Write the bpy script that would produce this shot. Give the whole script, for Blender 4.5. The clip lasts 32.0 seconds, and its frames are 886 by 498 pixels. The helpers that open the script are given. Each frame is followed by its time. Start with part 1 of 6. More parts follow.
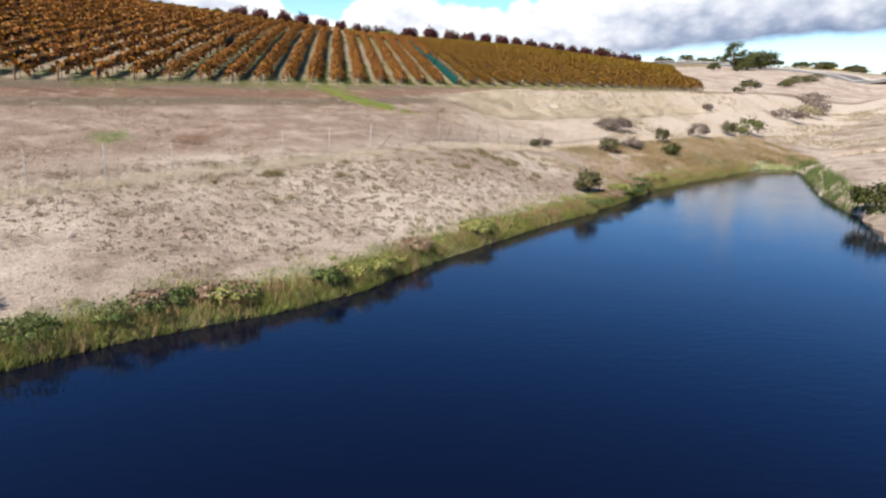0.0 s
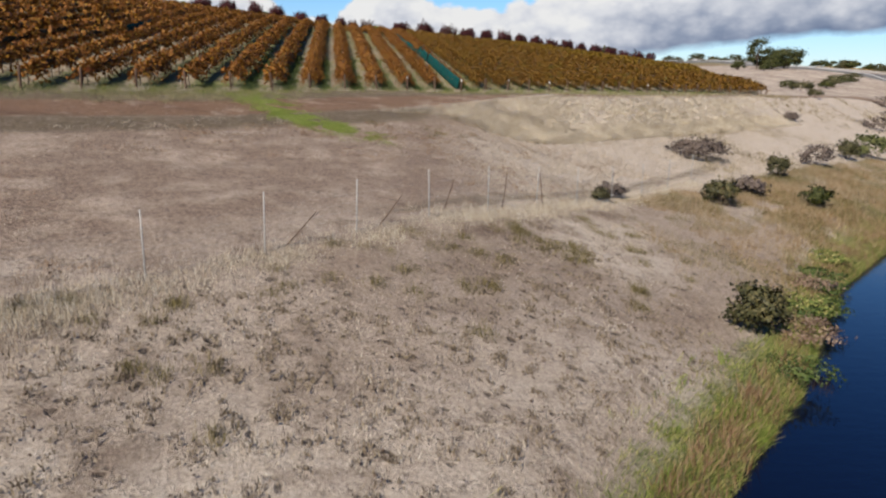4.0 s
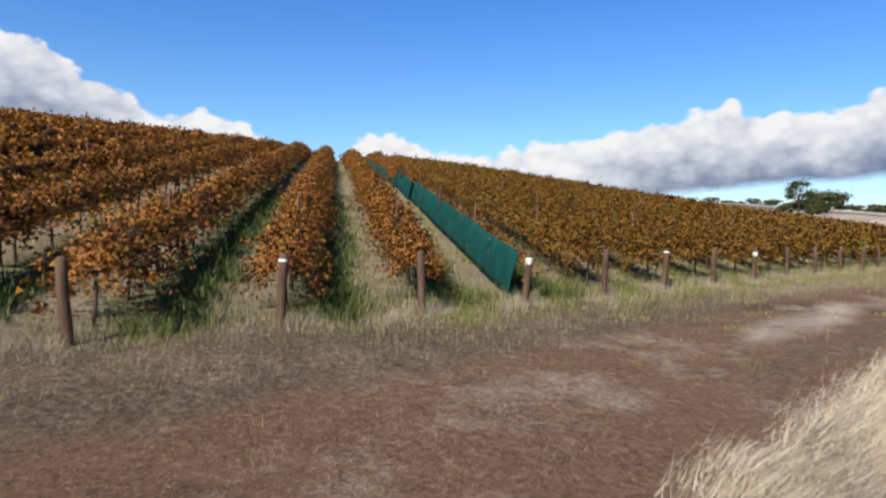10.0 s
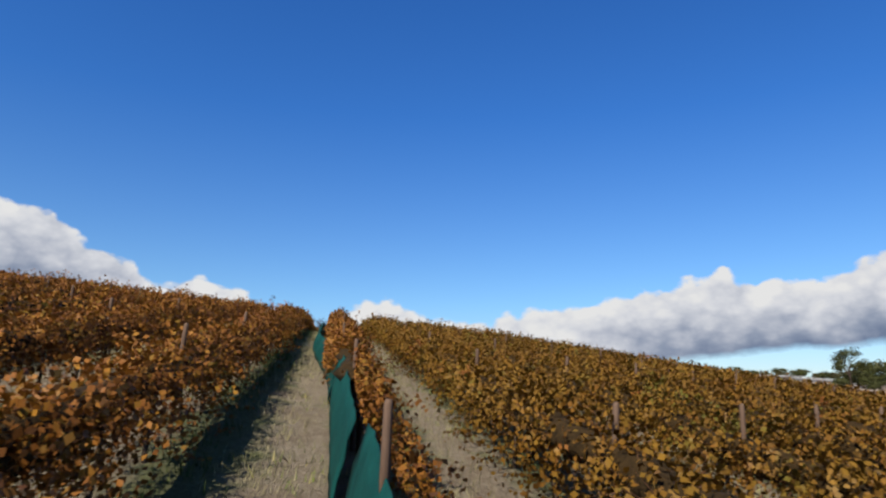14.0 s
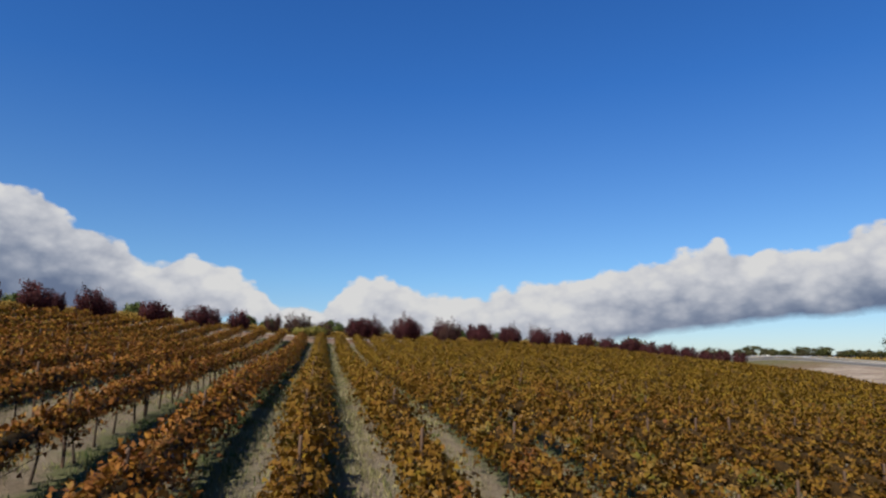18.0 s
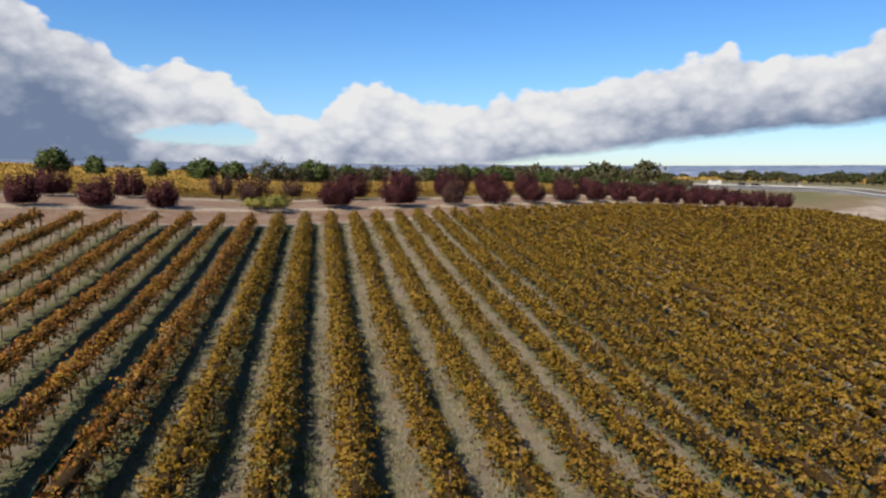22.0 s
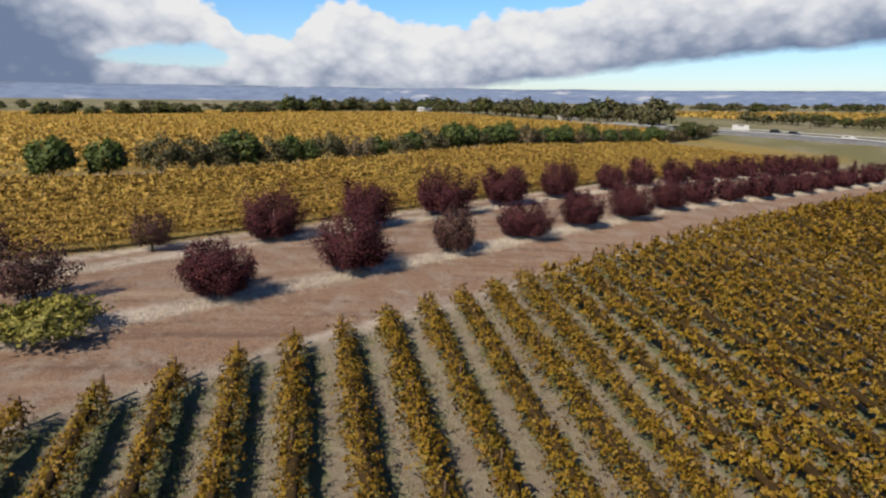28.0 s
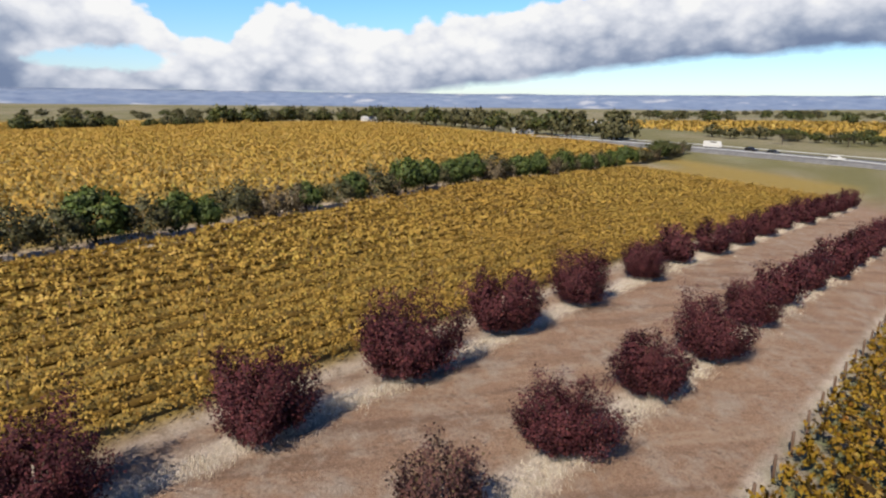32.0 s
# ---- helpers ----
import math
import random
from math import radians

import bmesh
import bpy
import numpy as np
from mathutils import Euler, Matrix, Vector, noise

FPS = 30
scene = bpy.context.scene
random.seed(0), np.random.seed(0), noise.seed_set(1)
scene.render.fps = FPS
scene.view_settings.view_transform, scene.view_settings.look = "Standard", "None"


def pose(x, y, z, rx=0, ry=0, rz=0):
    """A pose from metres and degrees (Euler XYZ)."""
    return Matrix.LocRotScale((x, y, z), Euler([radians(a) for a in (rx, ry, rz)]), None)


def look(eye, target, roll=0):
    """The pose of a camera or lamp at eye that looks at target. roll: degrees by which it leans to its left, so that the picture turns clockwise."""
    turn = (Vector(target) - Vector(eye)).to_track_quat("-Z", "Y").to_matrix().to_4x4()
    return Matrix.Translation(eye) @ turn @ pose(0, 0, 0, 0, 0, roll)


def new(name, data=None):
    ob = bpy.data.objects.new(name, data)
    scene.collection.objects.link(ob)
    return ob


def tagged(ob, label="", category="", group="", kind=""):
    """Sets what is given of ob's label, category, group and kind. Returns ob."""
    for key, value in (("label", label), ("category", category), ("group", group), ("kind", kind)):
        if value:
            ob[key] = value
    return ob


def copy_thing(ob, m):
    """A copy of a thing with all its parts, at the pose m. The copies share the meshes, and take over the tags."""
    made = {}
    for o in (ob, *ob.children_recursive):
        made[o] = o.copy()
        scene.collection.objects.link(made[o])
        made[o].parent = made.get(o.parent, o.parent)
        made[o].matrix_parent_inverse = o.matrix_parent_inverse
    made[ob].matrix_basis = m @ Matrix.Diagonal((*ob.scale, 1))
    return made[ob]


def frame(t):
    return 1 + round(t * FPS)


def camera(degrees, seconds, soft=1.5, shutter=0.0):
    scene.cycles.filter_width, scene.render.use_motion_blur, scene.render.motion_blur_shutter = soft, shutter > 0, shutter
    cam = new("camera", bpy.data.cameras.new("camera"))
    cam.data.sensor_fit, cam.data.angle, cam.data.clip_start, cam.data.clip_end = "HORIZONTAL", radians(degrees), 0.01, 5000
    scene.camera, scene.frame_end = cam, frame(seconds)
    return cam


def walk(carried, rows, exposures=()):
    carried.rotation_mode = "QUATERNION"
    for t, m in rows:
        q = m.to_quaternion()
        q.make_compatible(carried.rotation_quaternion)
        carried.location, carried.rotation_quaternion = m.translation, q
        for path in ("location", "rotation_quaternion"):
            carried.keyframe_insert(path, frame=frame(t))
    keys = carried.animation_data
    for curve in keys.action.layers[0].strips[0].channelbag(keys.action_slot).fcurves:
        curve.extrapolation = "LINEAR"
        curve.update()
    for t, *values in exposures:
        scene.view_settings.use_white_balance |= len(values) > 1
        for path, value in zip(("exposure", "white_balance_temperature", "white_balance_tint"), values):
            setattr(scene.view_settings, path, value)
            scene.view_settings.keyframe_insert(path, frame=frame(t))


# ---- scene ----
cam = camera(67.28, 32.0, soft=2.3, shutter=0.12)
walk(cam, [
    (0.0, pose(-16.37, 2.62, 9.08, 75.97, -1.28, -8.65)),
    (0.5, pose(-15.80, 6.13, 9.09, 76.00, -1.16, -8.67)),
    (1.0, pose(-15.22, 9.65, 9.08, 76.03, -1.11, -8.70)),
    (1.5, pose(-14.65, 13.22, 9.05, 76.06, -1.09, -8.73)),
    (2.0, pose(-14.06, 16.85, 9.04, 76.06, -1.07, -8.74)),
    (2.5, pose(-13.49, 20.54, 9.07, 76.07, -1.08, -8.79)),
    (3.0, pose(-12.92, 24.27, 9.12, 76.04, -1.08, -8.86)),
    (3.5, pose(-12.36, 28.03, 9.20, 76.05, -1.07, -8.91)),
    (4.0, pose(-11.80, 31.83, 9.27, 76.09, -1.03, -8.94)),
    (4.5, pose(-11.23, 35.66, 9.35, 76.17, -0.99, -8.95)),
    (5.0, pose(-10.65, 39.53, 9.41, 76.21, -0.99, -8.97)),
    (5.5, pose(-10.06, 43.46, 9.48, 76.19, -1.07, -9.03)),
    (6.0, pose(-9.49, 47.42, 9.52, 75.12, -1.13, -9.10)),
    (6.5, pose(-8.87, 51.47, 9.54, 73.76, -1.21, -9.18)),
    (7.0, pose(-8.22, 55.62, 9.59, 75.72, -1.12, -9.18)),
    (7.5, pose(-7.57, 59.79, 9.61, 77.46, -1.06, -9.22)),
    (8.0, pose(-6.94, 63.94, 9.62, 79.39, -1.10, -9.23)),
    (8.5, pose(-6.32, 68.07, 9.69, 81.54, -1.18, -9.28)),
    (9.0, pose(-5.72, 72.20, 9.84, 83.67, -1.24, -9.29)),
    (9.5, pose(-5.15, 76.34, 10.10, 85.87, -1.26, -9.34)),
    (10.0, pose(-4.60, 80.42, 10.43, 88.08, -1.16, -9.36)),
    (10.5, pose(-4.06, 84.39, 10.79, 90.29, -1.09, -9.36)),
    (11.0, pose(-3.56, 88.22, 11.12, 92.49, -0.99, -9.43)),
    (11.5, pose(-3.05, 91.98, 11.46, 94.64, -0.97, -9.47)),
    (12.0, pose(-2.54, 95.76, 11.82, 96.80, -1.01, -9.51)),
    (12.5, pose(-2.03, 99.55, 12.20, 98.92, -1.02, -9.52)),
    (13.0, pose(-1.49, 103.34, 12.60, 101.03, -1.01, -9.63)),
    (13.5, pose(-0.90, 107.12, 13.00, 102.82, -1.06, -9.65)),
    (14.0, pose(-0.46, 110.89, 13.33, 102.37, -1.10, -9.68)),
    (14.5, pose(0.01, 114.64, 13.67, 101.46, -1.11, -9.71)),
    (15.0, pose(0.48, 118.38, 14.09, 100.61, -1.05, -9.74)),
    (15.5, pose(0.95, 122.10, 14.68, 100.00, -0.90, -9.77)),
    (16.0, pose(1.40, 125.79, 15.47, 100.04, -0.65, -9.83)),
    (16.5, pose(1.88, 129.45, 16.39, 100.11, -0.48, -9.90)),
    (17.0, pose(2.31, 133.08, 17.44, 100.17, -0.29, -9.97)),
    (17.5, pose(2.74, 136.70, 18.55, 100.22, -0.22, -10.01)),
    (18.0, pose(3.18, 140.30, 19.70, 100.20, -0.21, -10.06)),
    (18.5, pose(3.65, 143.90, 20.93, 100.21, -0.22, -10.06)),
    (19.0, pose(4.12, 147.53, 22.28, 100.15, -0.22, -10.06)),
    (19.5, pose(4.68, 151.23, 23.69, 99.13, -0.10, -10.13)),
    (20.0, pose(5.20, 154.94, 25.01, 96.21, -0.07, -10.18)),
    (20.5, pose(5.70, 158.66, 26.22, 93.14, -0.14, -10.17)),
    (21.0, pose(6.21, 162.36, 27.23, 89.97, -0.28, -10.21)),
    (21.5, pose(6.75, 166.02, 28.12, 86.89, -0.41, -10.28)),
    (22.0, pose(7.29, 169.63, 28.98, 83.76, -0.40, -10.28)),
    (22.5, pose(7.83, 173.26, 29.82, 80.63, -0.35, -10.31)),
    (23.0, pose(8.39, 176.92, 30.61, 77.71, -0.39, -10.32)),
    (23.5, pose(8.97, 180.62, 31.30, 77.44, -0.40, -10.37)),
    (24.0, pose(9.56, 184.37, 31.92, 77.43, -0.41, -10.37)),
    (24.5, pose(10.15, 188.25, 32.56, 77.44, -0.35, -10.38)),
    (25.0, pose(10.72, 192.20, 33.14, 77.46, -0.40, -10.39)),
    (25.5, pose(11.31, 196.18, 33.75, 77.38, -0.40, -10.37)),
    (26.0, pose(11.92, 200.14, 34.43, 77.43, -0.47, -10.31)),
    (26.5, pose(12.54, 204.06, 35.13, 77.45, -0.53, -10.32)),
    (27.0, pose(13.17, 207.94, 35.82, 77.40, -0.55, -10.50)),
    (27.5, pose(13.81, 211.80, 36.48, 77.30, -0.57, -11.00)),
    (28.0, pose(14.44, 215.61, 37.08, 77.33, -0.62, -12.03)),
    (28.5, pose(15.08, 219.38, 37.67, 77.34, -0.68, -14.04)),
    (29.0, pose(15.74, 223.16, 38.34, 77.42, -0.72, -15.20)),
    (29.5, pose(16.45, 227.03, 39.02, 77.49, -0.67, -15.88)),
    (30.0, pose(17.18, 231.02, 39.61, 77.58, -0.62, -16.35)),
    (30.5, pose(17.93, 235.06, 40.04, 77.64, -0.58, -16.45)),
    (31.0, pose(18.66, 239.06, 40.39, 77.69, -0.53, -16.55)),
    (31.5, pose(19.42, 242.98, 40.74, 77.65, -0.54, -16.71)),
    (32.0, pose(20.19, 246.88, 41.08, 77.69, -0.59, -16.73)),
], exposures=((0,1.45),(2,1.25),(5,0.86),(6,0.92),(7,1.00),(8,0.92),(9,0.90),(9.8,1.03),(11,1.10),(12,1.00),(13.4,0.86),(16,0.82),(19,0.58),(21,0.68),(22,0.92),(23,1.22),(24,1.08),(25,0.92),(28,0.92),(32,1.10)))

# ---- world, sun ----
SUN_AZ = 222.0      # compass bearing of the sun from +y, clockwise
SUN_EL = 42.0
world = bpy.data.worlds.new("world")
scene.world = world
world.use_nodes = True
wt = world.node_tree
sky = wt.nodes.new("ShaderNodeTexSky")
sky.sky_type = 'NISHITA'
sky.sun_disc = False
sky.sun_elevation = radians(SUN_EL)
sky.sun_rotation = radians(SUN_AZ)
sky.air_density, sky.dust_density, sky.ozone_density = 1.0, 0.3, 1.0
wt.nodes["Background"].inputs[1].default_value = 0.070
deep = wt.nodes.new("ShaderNodeMix")
deep.data_type, deep.blend_type = 'RGBA', 'MULTIPLY'
deep.inputs["Factor"].default_value = 1.0
coord = wt.nodes.new("ShaderNodeTexCoord")
split = wt.nodes.new("ShaderNodeSeparateXYZ")
wt.links.new(coord.outputs["Generated"], split.inputs[0])
tint = wt.nodes.new("ShaderNodeValToRGB")
for p in (0.1, 0.5, 0.6):
    tint.color_ramp.elements.new(p)
for el, (p, c) in zip(tint.color_ramp.elements, ((0.0, (0.68, 0.76, 0.96, 1)), (0.13, (0.52, 0.80, 1.10, 1)), (0.40, (0.24, 0.64, 1.22, 1)), (0.54, (0.21, 0.61, 1.22, 1)), (1.0, (0.70, 0.74, 0.80, 1)))):
    el.position, el.color = p, c
wt.links.new(split.outputs[2], tint.inputs[0])
wt.links.new(tint.outputs[0], deep.inputs[7])
wt.links.new(sky.outputs[0], deep.inputs[6])
wt.links.new(deep.outputs[2], wt.nodes["Background"].inputs[0])
sun = new("sun", bpy.data.lights.new("sun", 'SUN'))
sun.data.energy, sun.data.angle, sun.data.color = 5.0, radians(0.6), (1.0, 0.89, 0.73)
sd = Vector((math.sin(radians(SUN_AZ)) * math.cos(radians(SUN_EL)), math.cos(radians(SUN_AZ)) * math.cos(radians(SUN_EL)), math.sin(radians(SUN_EL))))
sun.matrix_world = look(sd * 300, (0, 0, 0))


# ---- the lie of the land ----
ROW = 2.75          # metres between vine rows
rng = np.random.default_rng(7)


def ramp(v, a, b):
    t = np.clip((np.asarray(v, float) - a) / (b - a), 0, 1)
    return t * t * (3 - 2 * t)


def head_y(x):
    """The farm track that runs under the lower ends of the vine rows."""
    return 95.9 + 0.66 * x


def vine_start(x):
    """Lower end of each row; past the last full row the block's edge turns uphill."""
    return head_y(x) + 1.5 * np.clip(np.asarray(x, float) - 58, 0, 200)


def row_end_y(x):
    """Upper end of the vine rows."""
    return 242.45 + 0.63 * x


def front_tree_y(x):
    return 252.4 + 0.61 * x


def back_tree_y(x):
    return 265.4 + 0.62 * x


def shore_s(x):
    """How far below the lower row ends the pond's bank lies."""
    return np.interp(x, [-60, -24, -18.7, -15.4, -10.5, -7.2, -2.8, 2.4, 11.7, 21, 32.5, 37, 46], [-57, -54.3, -55.0, -54.7, -52.2, -51.1, -49.7, -48.6, -44.8, -43.7, -43.2, -46.5, -47.5])


def height(x, y):
    x, y = np.asarray(x, float), np.asarray(y, float)
    s = y - head_y(x)
    up = np.interp(s, [-60, -52, -34, -15, 0, 30, 57, 70, 87, 100, 120, 138, 152, 170, 215, 300, 520, 900, 5000],
                   [0.2, 1.0, 3.9, 6.4, 8.5, 12.9, 16.7, 18.2, 19.8, 20.95, 22.6, 24.15, 24.8, 25.4, 26.1, 27.2, 27.5, 23.0, 23.0])
    up = up + 0.055 * np.clip(-x, 0, 120) * ramp(s, 50, 165) * (1 - ramp(s, 200, 500))
    drop = 0.03 * np.clip(x - 10, 0, 95) - 0.035 * np.clip(x - 120, 0, 160)
    lees = 0.045 * np.clip(x - 60, 0, 90) - 0.05 * np.clip(x - 145, 0, 90)
    high = ramp(s, 90, 150)
    up = up - (drop * (1 - high) + lees * high) * ramp(s, -8, 45) * (1 - ramp(s, 250, 700))
    # bench of the farm track with a bank below it, on the right hand side
    bench = np.interp(s, [-60, -46, -40, -24, -15.5, -9, 0], [0.3, 0.5, 1.6, 3.6, 5.3, 8.25, 8.5])
    k = ramp(x, -10, 8) * (1 - ramp(s, -1, 0))
    z = up * (1 - k) + bench * k
    # gully that feeds the pond and the dry hill beyond it
    gx, gy = x - 36.0, y - 74.0
    along, across = 0.66 * gx + 0.75 * gy, 0.75 * gx - 0.66 * gy
    bed = 0.2 + 0.045 * np.clip(along, 0, 400)
    hill = bed + 13 * (1 - np.exp(-np.clip(across - 2, 0, 999) / 60.0)) + 4.0 * ramp(across, 60, 200)
    inside = ramp(along, -6, 10)
    w = ramp(across, -14, 6) * inside
    z = z * (1 - w) + hill * w
    # pond bed and its right bank
    sh = s - shore_s(x)
    bank = np.interp(sh, [-8, -1, 0, 0.7, 2.5, 20], [-1.6, -0.5, 0.0, 0.45, 0.9, 9])
    z = np.where((sh < 20) & (along < 12), np.minimum(z, np.maximum(bank, 0.0) + np.where(sh < 0, bank, 0)), z)
    right = np.interp(y, [20, 37, 46, 57, 68, 76], [15, 16.2, 21.6, 26.5, 33.5, 38]) - x
    east = np.where(right < 0, np.interp(-right, [0, 1.5, 6, 30, 120], [0.0, 0.7, 1.5, 4.5, 13.0]), -1.0)
    low = (y < 76) & (sh < 0)
    z = np.where(low, np.where(right < 0, east, np.minimum(bank, np.interp(right, [0, 4], [0, -1.5]))), z)
    # far bank behind the start of the walk
    z = np.where(y < -60, np.maximum(z, np.interp(-y, [60, 75, 400], [-1.5, 2.0, 14.0])), z)
    return z - 0.9 * ramp(y, 150, 220) + 0.75 * ramp(s, 120, 165) * (1 - ramp(s, 300, 600)) - 0.8 * ramp(y, 150, 200) * (1 - ramp(s, 138, 160))


def place(x, y):
    return float(height(x, y))


# ---- small helpers ----
def mat(name):
    m = bpy.data.materials.new(name)
    m.use_nodes = True
    return m, m.node_tree, m.node_tree.nodes["Principled BSDF"]


def node(nt, kind, **kw):
    n = nt.nodes.new(kind)
    for k, v in kw.items():
        if k == "vals":
            for i, val in v.items():
                n.inputs[i].default_value = val
        elif k == "op":
            n.operation = v
        elif k == "dtype":
            n.data_type = v
        elif k == "blend":
            n.blend_type = v
    return n


def ramp_node(nt, fac, stops):
    n = nt.nodes.new("ShaderNodeValToRGB")
    e = n.color_ramp.elements
    while len(e) < len(stops):
        e.new(0.5)
    for el, (p, c) in zip(e, stops):
        el.position = p
        el.color = (*c, 1) if len(c) == 3 else c
    nt.links.new(fac, n.inputs[0])
    return n.outputs[0]


def noise_node(nt, vec, scale, detail=4.0, rough=0.55):
    n = node(nt, "ShaderNodeTexNoise", vals={"Scale": scale, "Detail": detail, "Roughness": rough})
    if vec is not None:
        nt.links.new(vec, n.inputs["Vector"])
    return n.outputs["Fac"]


def mixc(nt, fac, a, b, blend="MIX"):
    n = nt.nodes.new("ShaderNodeMix")
    n.data_type, n.blend_type = 'RGBA', blend
    for sock, v in ((n.inputs["Factor"], fac), (n.inputs[6], a), (n.inputs[7], b)):
        if isinstance(v, (int, float)):
            sock.default_value = v
        elif isinstance(v, tuple):
            sock.default_value = (*v, 1)
        else:
            nt.links.new(v, sock)
    return n.outputs[2]


def calc(nt, op, a, b=None, c=None, clamp=False):
    n = nt.nodes.new("ShaderNodeMath")
    n.operation, n.use_clamp = op, clamp
    for i, v in enumerate((a, b, c)):
        if v is None:
            continue
        if isinstance(v, (int, float)):
            n.inputs[i].default_value = v
        else:
            nt.links.new(v, n.inputs[i])
    return n.outputs[0]


def bump(nt, bsdf, h, strength, dist):
    n = node(nt, "ShaderNodeBump", vals={"Strength": strength, "Distance": dist})
    nt.links.new(h, n.inputs["Height"])
    nt.links.new(n.outputs[0], bsdf.inputs["Normal"])


def mesh_of(name, verts, faces, material, smooth=False, soft=None):
    """A mesh from arrays; soft gives each corner point the direction of the foliage mass that it belongs to."""
    me = bpy.data.meshes.new(name)
    verts = np.asarray(verts, np.float32)
    faces = np.asarray(faces, np.int32)
    n, k = faces.shape
    me.vertices.add(len(verts))
    me.vertices.foreach_set("co", verts.ravel())
    me.loops.add(n * k)
    me.loops.foreach_set("vertex_index", faces.ravel())
    me.polygons.add(n)
    me.polygons.foreach_set("loop_start", np.arange(n, dtype=np.int32) * k)
    if smooth or soft is not None:
        me.polygons.foreach_set("use_smooth", np.ones(n, bool))
    if soft is not None:
        me.attributes.new("custom_normal", 'FLOAT_VECTOR', 'POINT').data.foreach_set("vector", np.asarray(soft, np.float32).ravel())
    me.update(calc_edges=True)
    me.materials.append(material)
    return me


def under(name, me, parent, label="", m=None):
    ob = new(name, me)
    ob.parent = parent
    if m is not None:
        ob.matrix_basis = m
    if label:
        ob["label"] = label
    return ob


def part(name, bm, material, parent, label=""):
    me = bpy.data.meshes.new(name)
    bm.to_mesh(me)
    bm.free()
    me.materials.append(material)
    return under(name, me, parent, label)


def unit(v):
    return v / np.maximum(np.linalg.norm(v, axis=1, keepdims=True), 1e-6)


def leaf_frame(c, size, out, rnd, crisp):
    """Axes of leaves at the places c, turned at random but facing the way out of the foliage, and their blended directions."""
    n = len(c)
    nor = unit(rnd.normal(size=(n, 3)) + 0.6 * out)
    nor = nor * np.where((nor * out).sum(1) < 0, -1.0, 1.0)[:, None]
    a = unit(np.cross(nor, rnd.normal(size=(n, 3))))
    b = np.cross(nor, a)
    sz = (np.broadcast_to(size, n) * rnd.uniform(0.7, 1.3, n))[:, None]
    return nor, a * sz, b * sz, unit(out + crisp * nor)


def leaf_quads(name, c, size, out, rnd, material, crisp=0.35):
    """Four-cornered leaves: folded diamonds."""
    nor, a, b, soft = leaf_frame(c, size, out, rnd, crisp)
    lift = nor * np.linalg.norm(a, axis=1, keepdims=True) * 0.25
    v = np.stack([c - a, c - b * 0.75 + lift, c + a, c + b * 0.75 + lift], 1).reshape(-1, 3)
    return mesh_of(name, v, np.arange(4 * len(c)).reshape(-1, 4), material, soft=np.repeat(soft, 4, 0))


def leaf_tris(name, c, size, out, rnd, material, crisp=0.35):
    """Three-cornered leaves, for rows and crowns that stay farther off."""
    nor, a, b, soft = leaf_frame(c, size, out, rnd, crisp)
    v = np.stack([c + a, c - a * 0.6 + b * 0.9, c - a * 0.6 - b * 0.9], 1).reshape(-1, 3)
    return mesh_of(name, v, np.arange(3 * len(c)).reshape(-1, 3), material, soft=np.repeat(soft, 3, 0))


def tube(points, radii, sides=6):
    """A tapered tube through points."""
    pts = np.asarray(points, float)
    ang = np.arange(sides) * 2 * math.pi / sides
    vs = []
    for i, p in enumerate(pts):
        d = pts[min(i + 1, len(pts) - 1)] - pts[max(i - 1, 0)]
        d = d / np.linalg.norm(d)
        u = np.cross(d, (0.31, 0.95, 0.05))
        u = u / np.linalg.norm(u)
        w = np.cross(d, u)
        vs.append(p + radii[i] * (np.cos(ang)[:, None] * u + np.sin(ang)[:, None] * w))
    vs = np.concatenate(vs)
    f = []
    for i in range(len(pts) - 1):
        for j in range(sides):
            k = (j + 1) % sides
            f.append((i * sides + j, i * sides + k, (i + 1) * sides + k, (i + 1) * sides + j))
    top = (len(pts) - 1) * sides
    for j in range(1, sides - 1, 2):
        f.append((top, top + j, top + j + 1, top + min(j + 2, sides - 1)))
    return vs, np.array(f)


def joined(pieces):
    vs, fs, o = [], [], 0
    for v, f in pieces:
        vs.append(v)
        fs.append(f + o)
        o += len(v)
    return np.concatenate(vs), np.concatenate(fs)


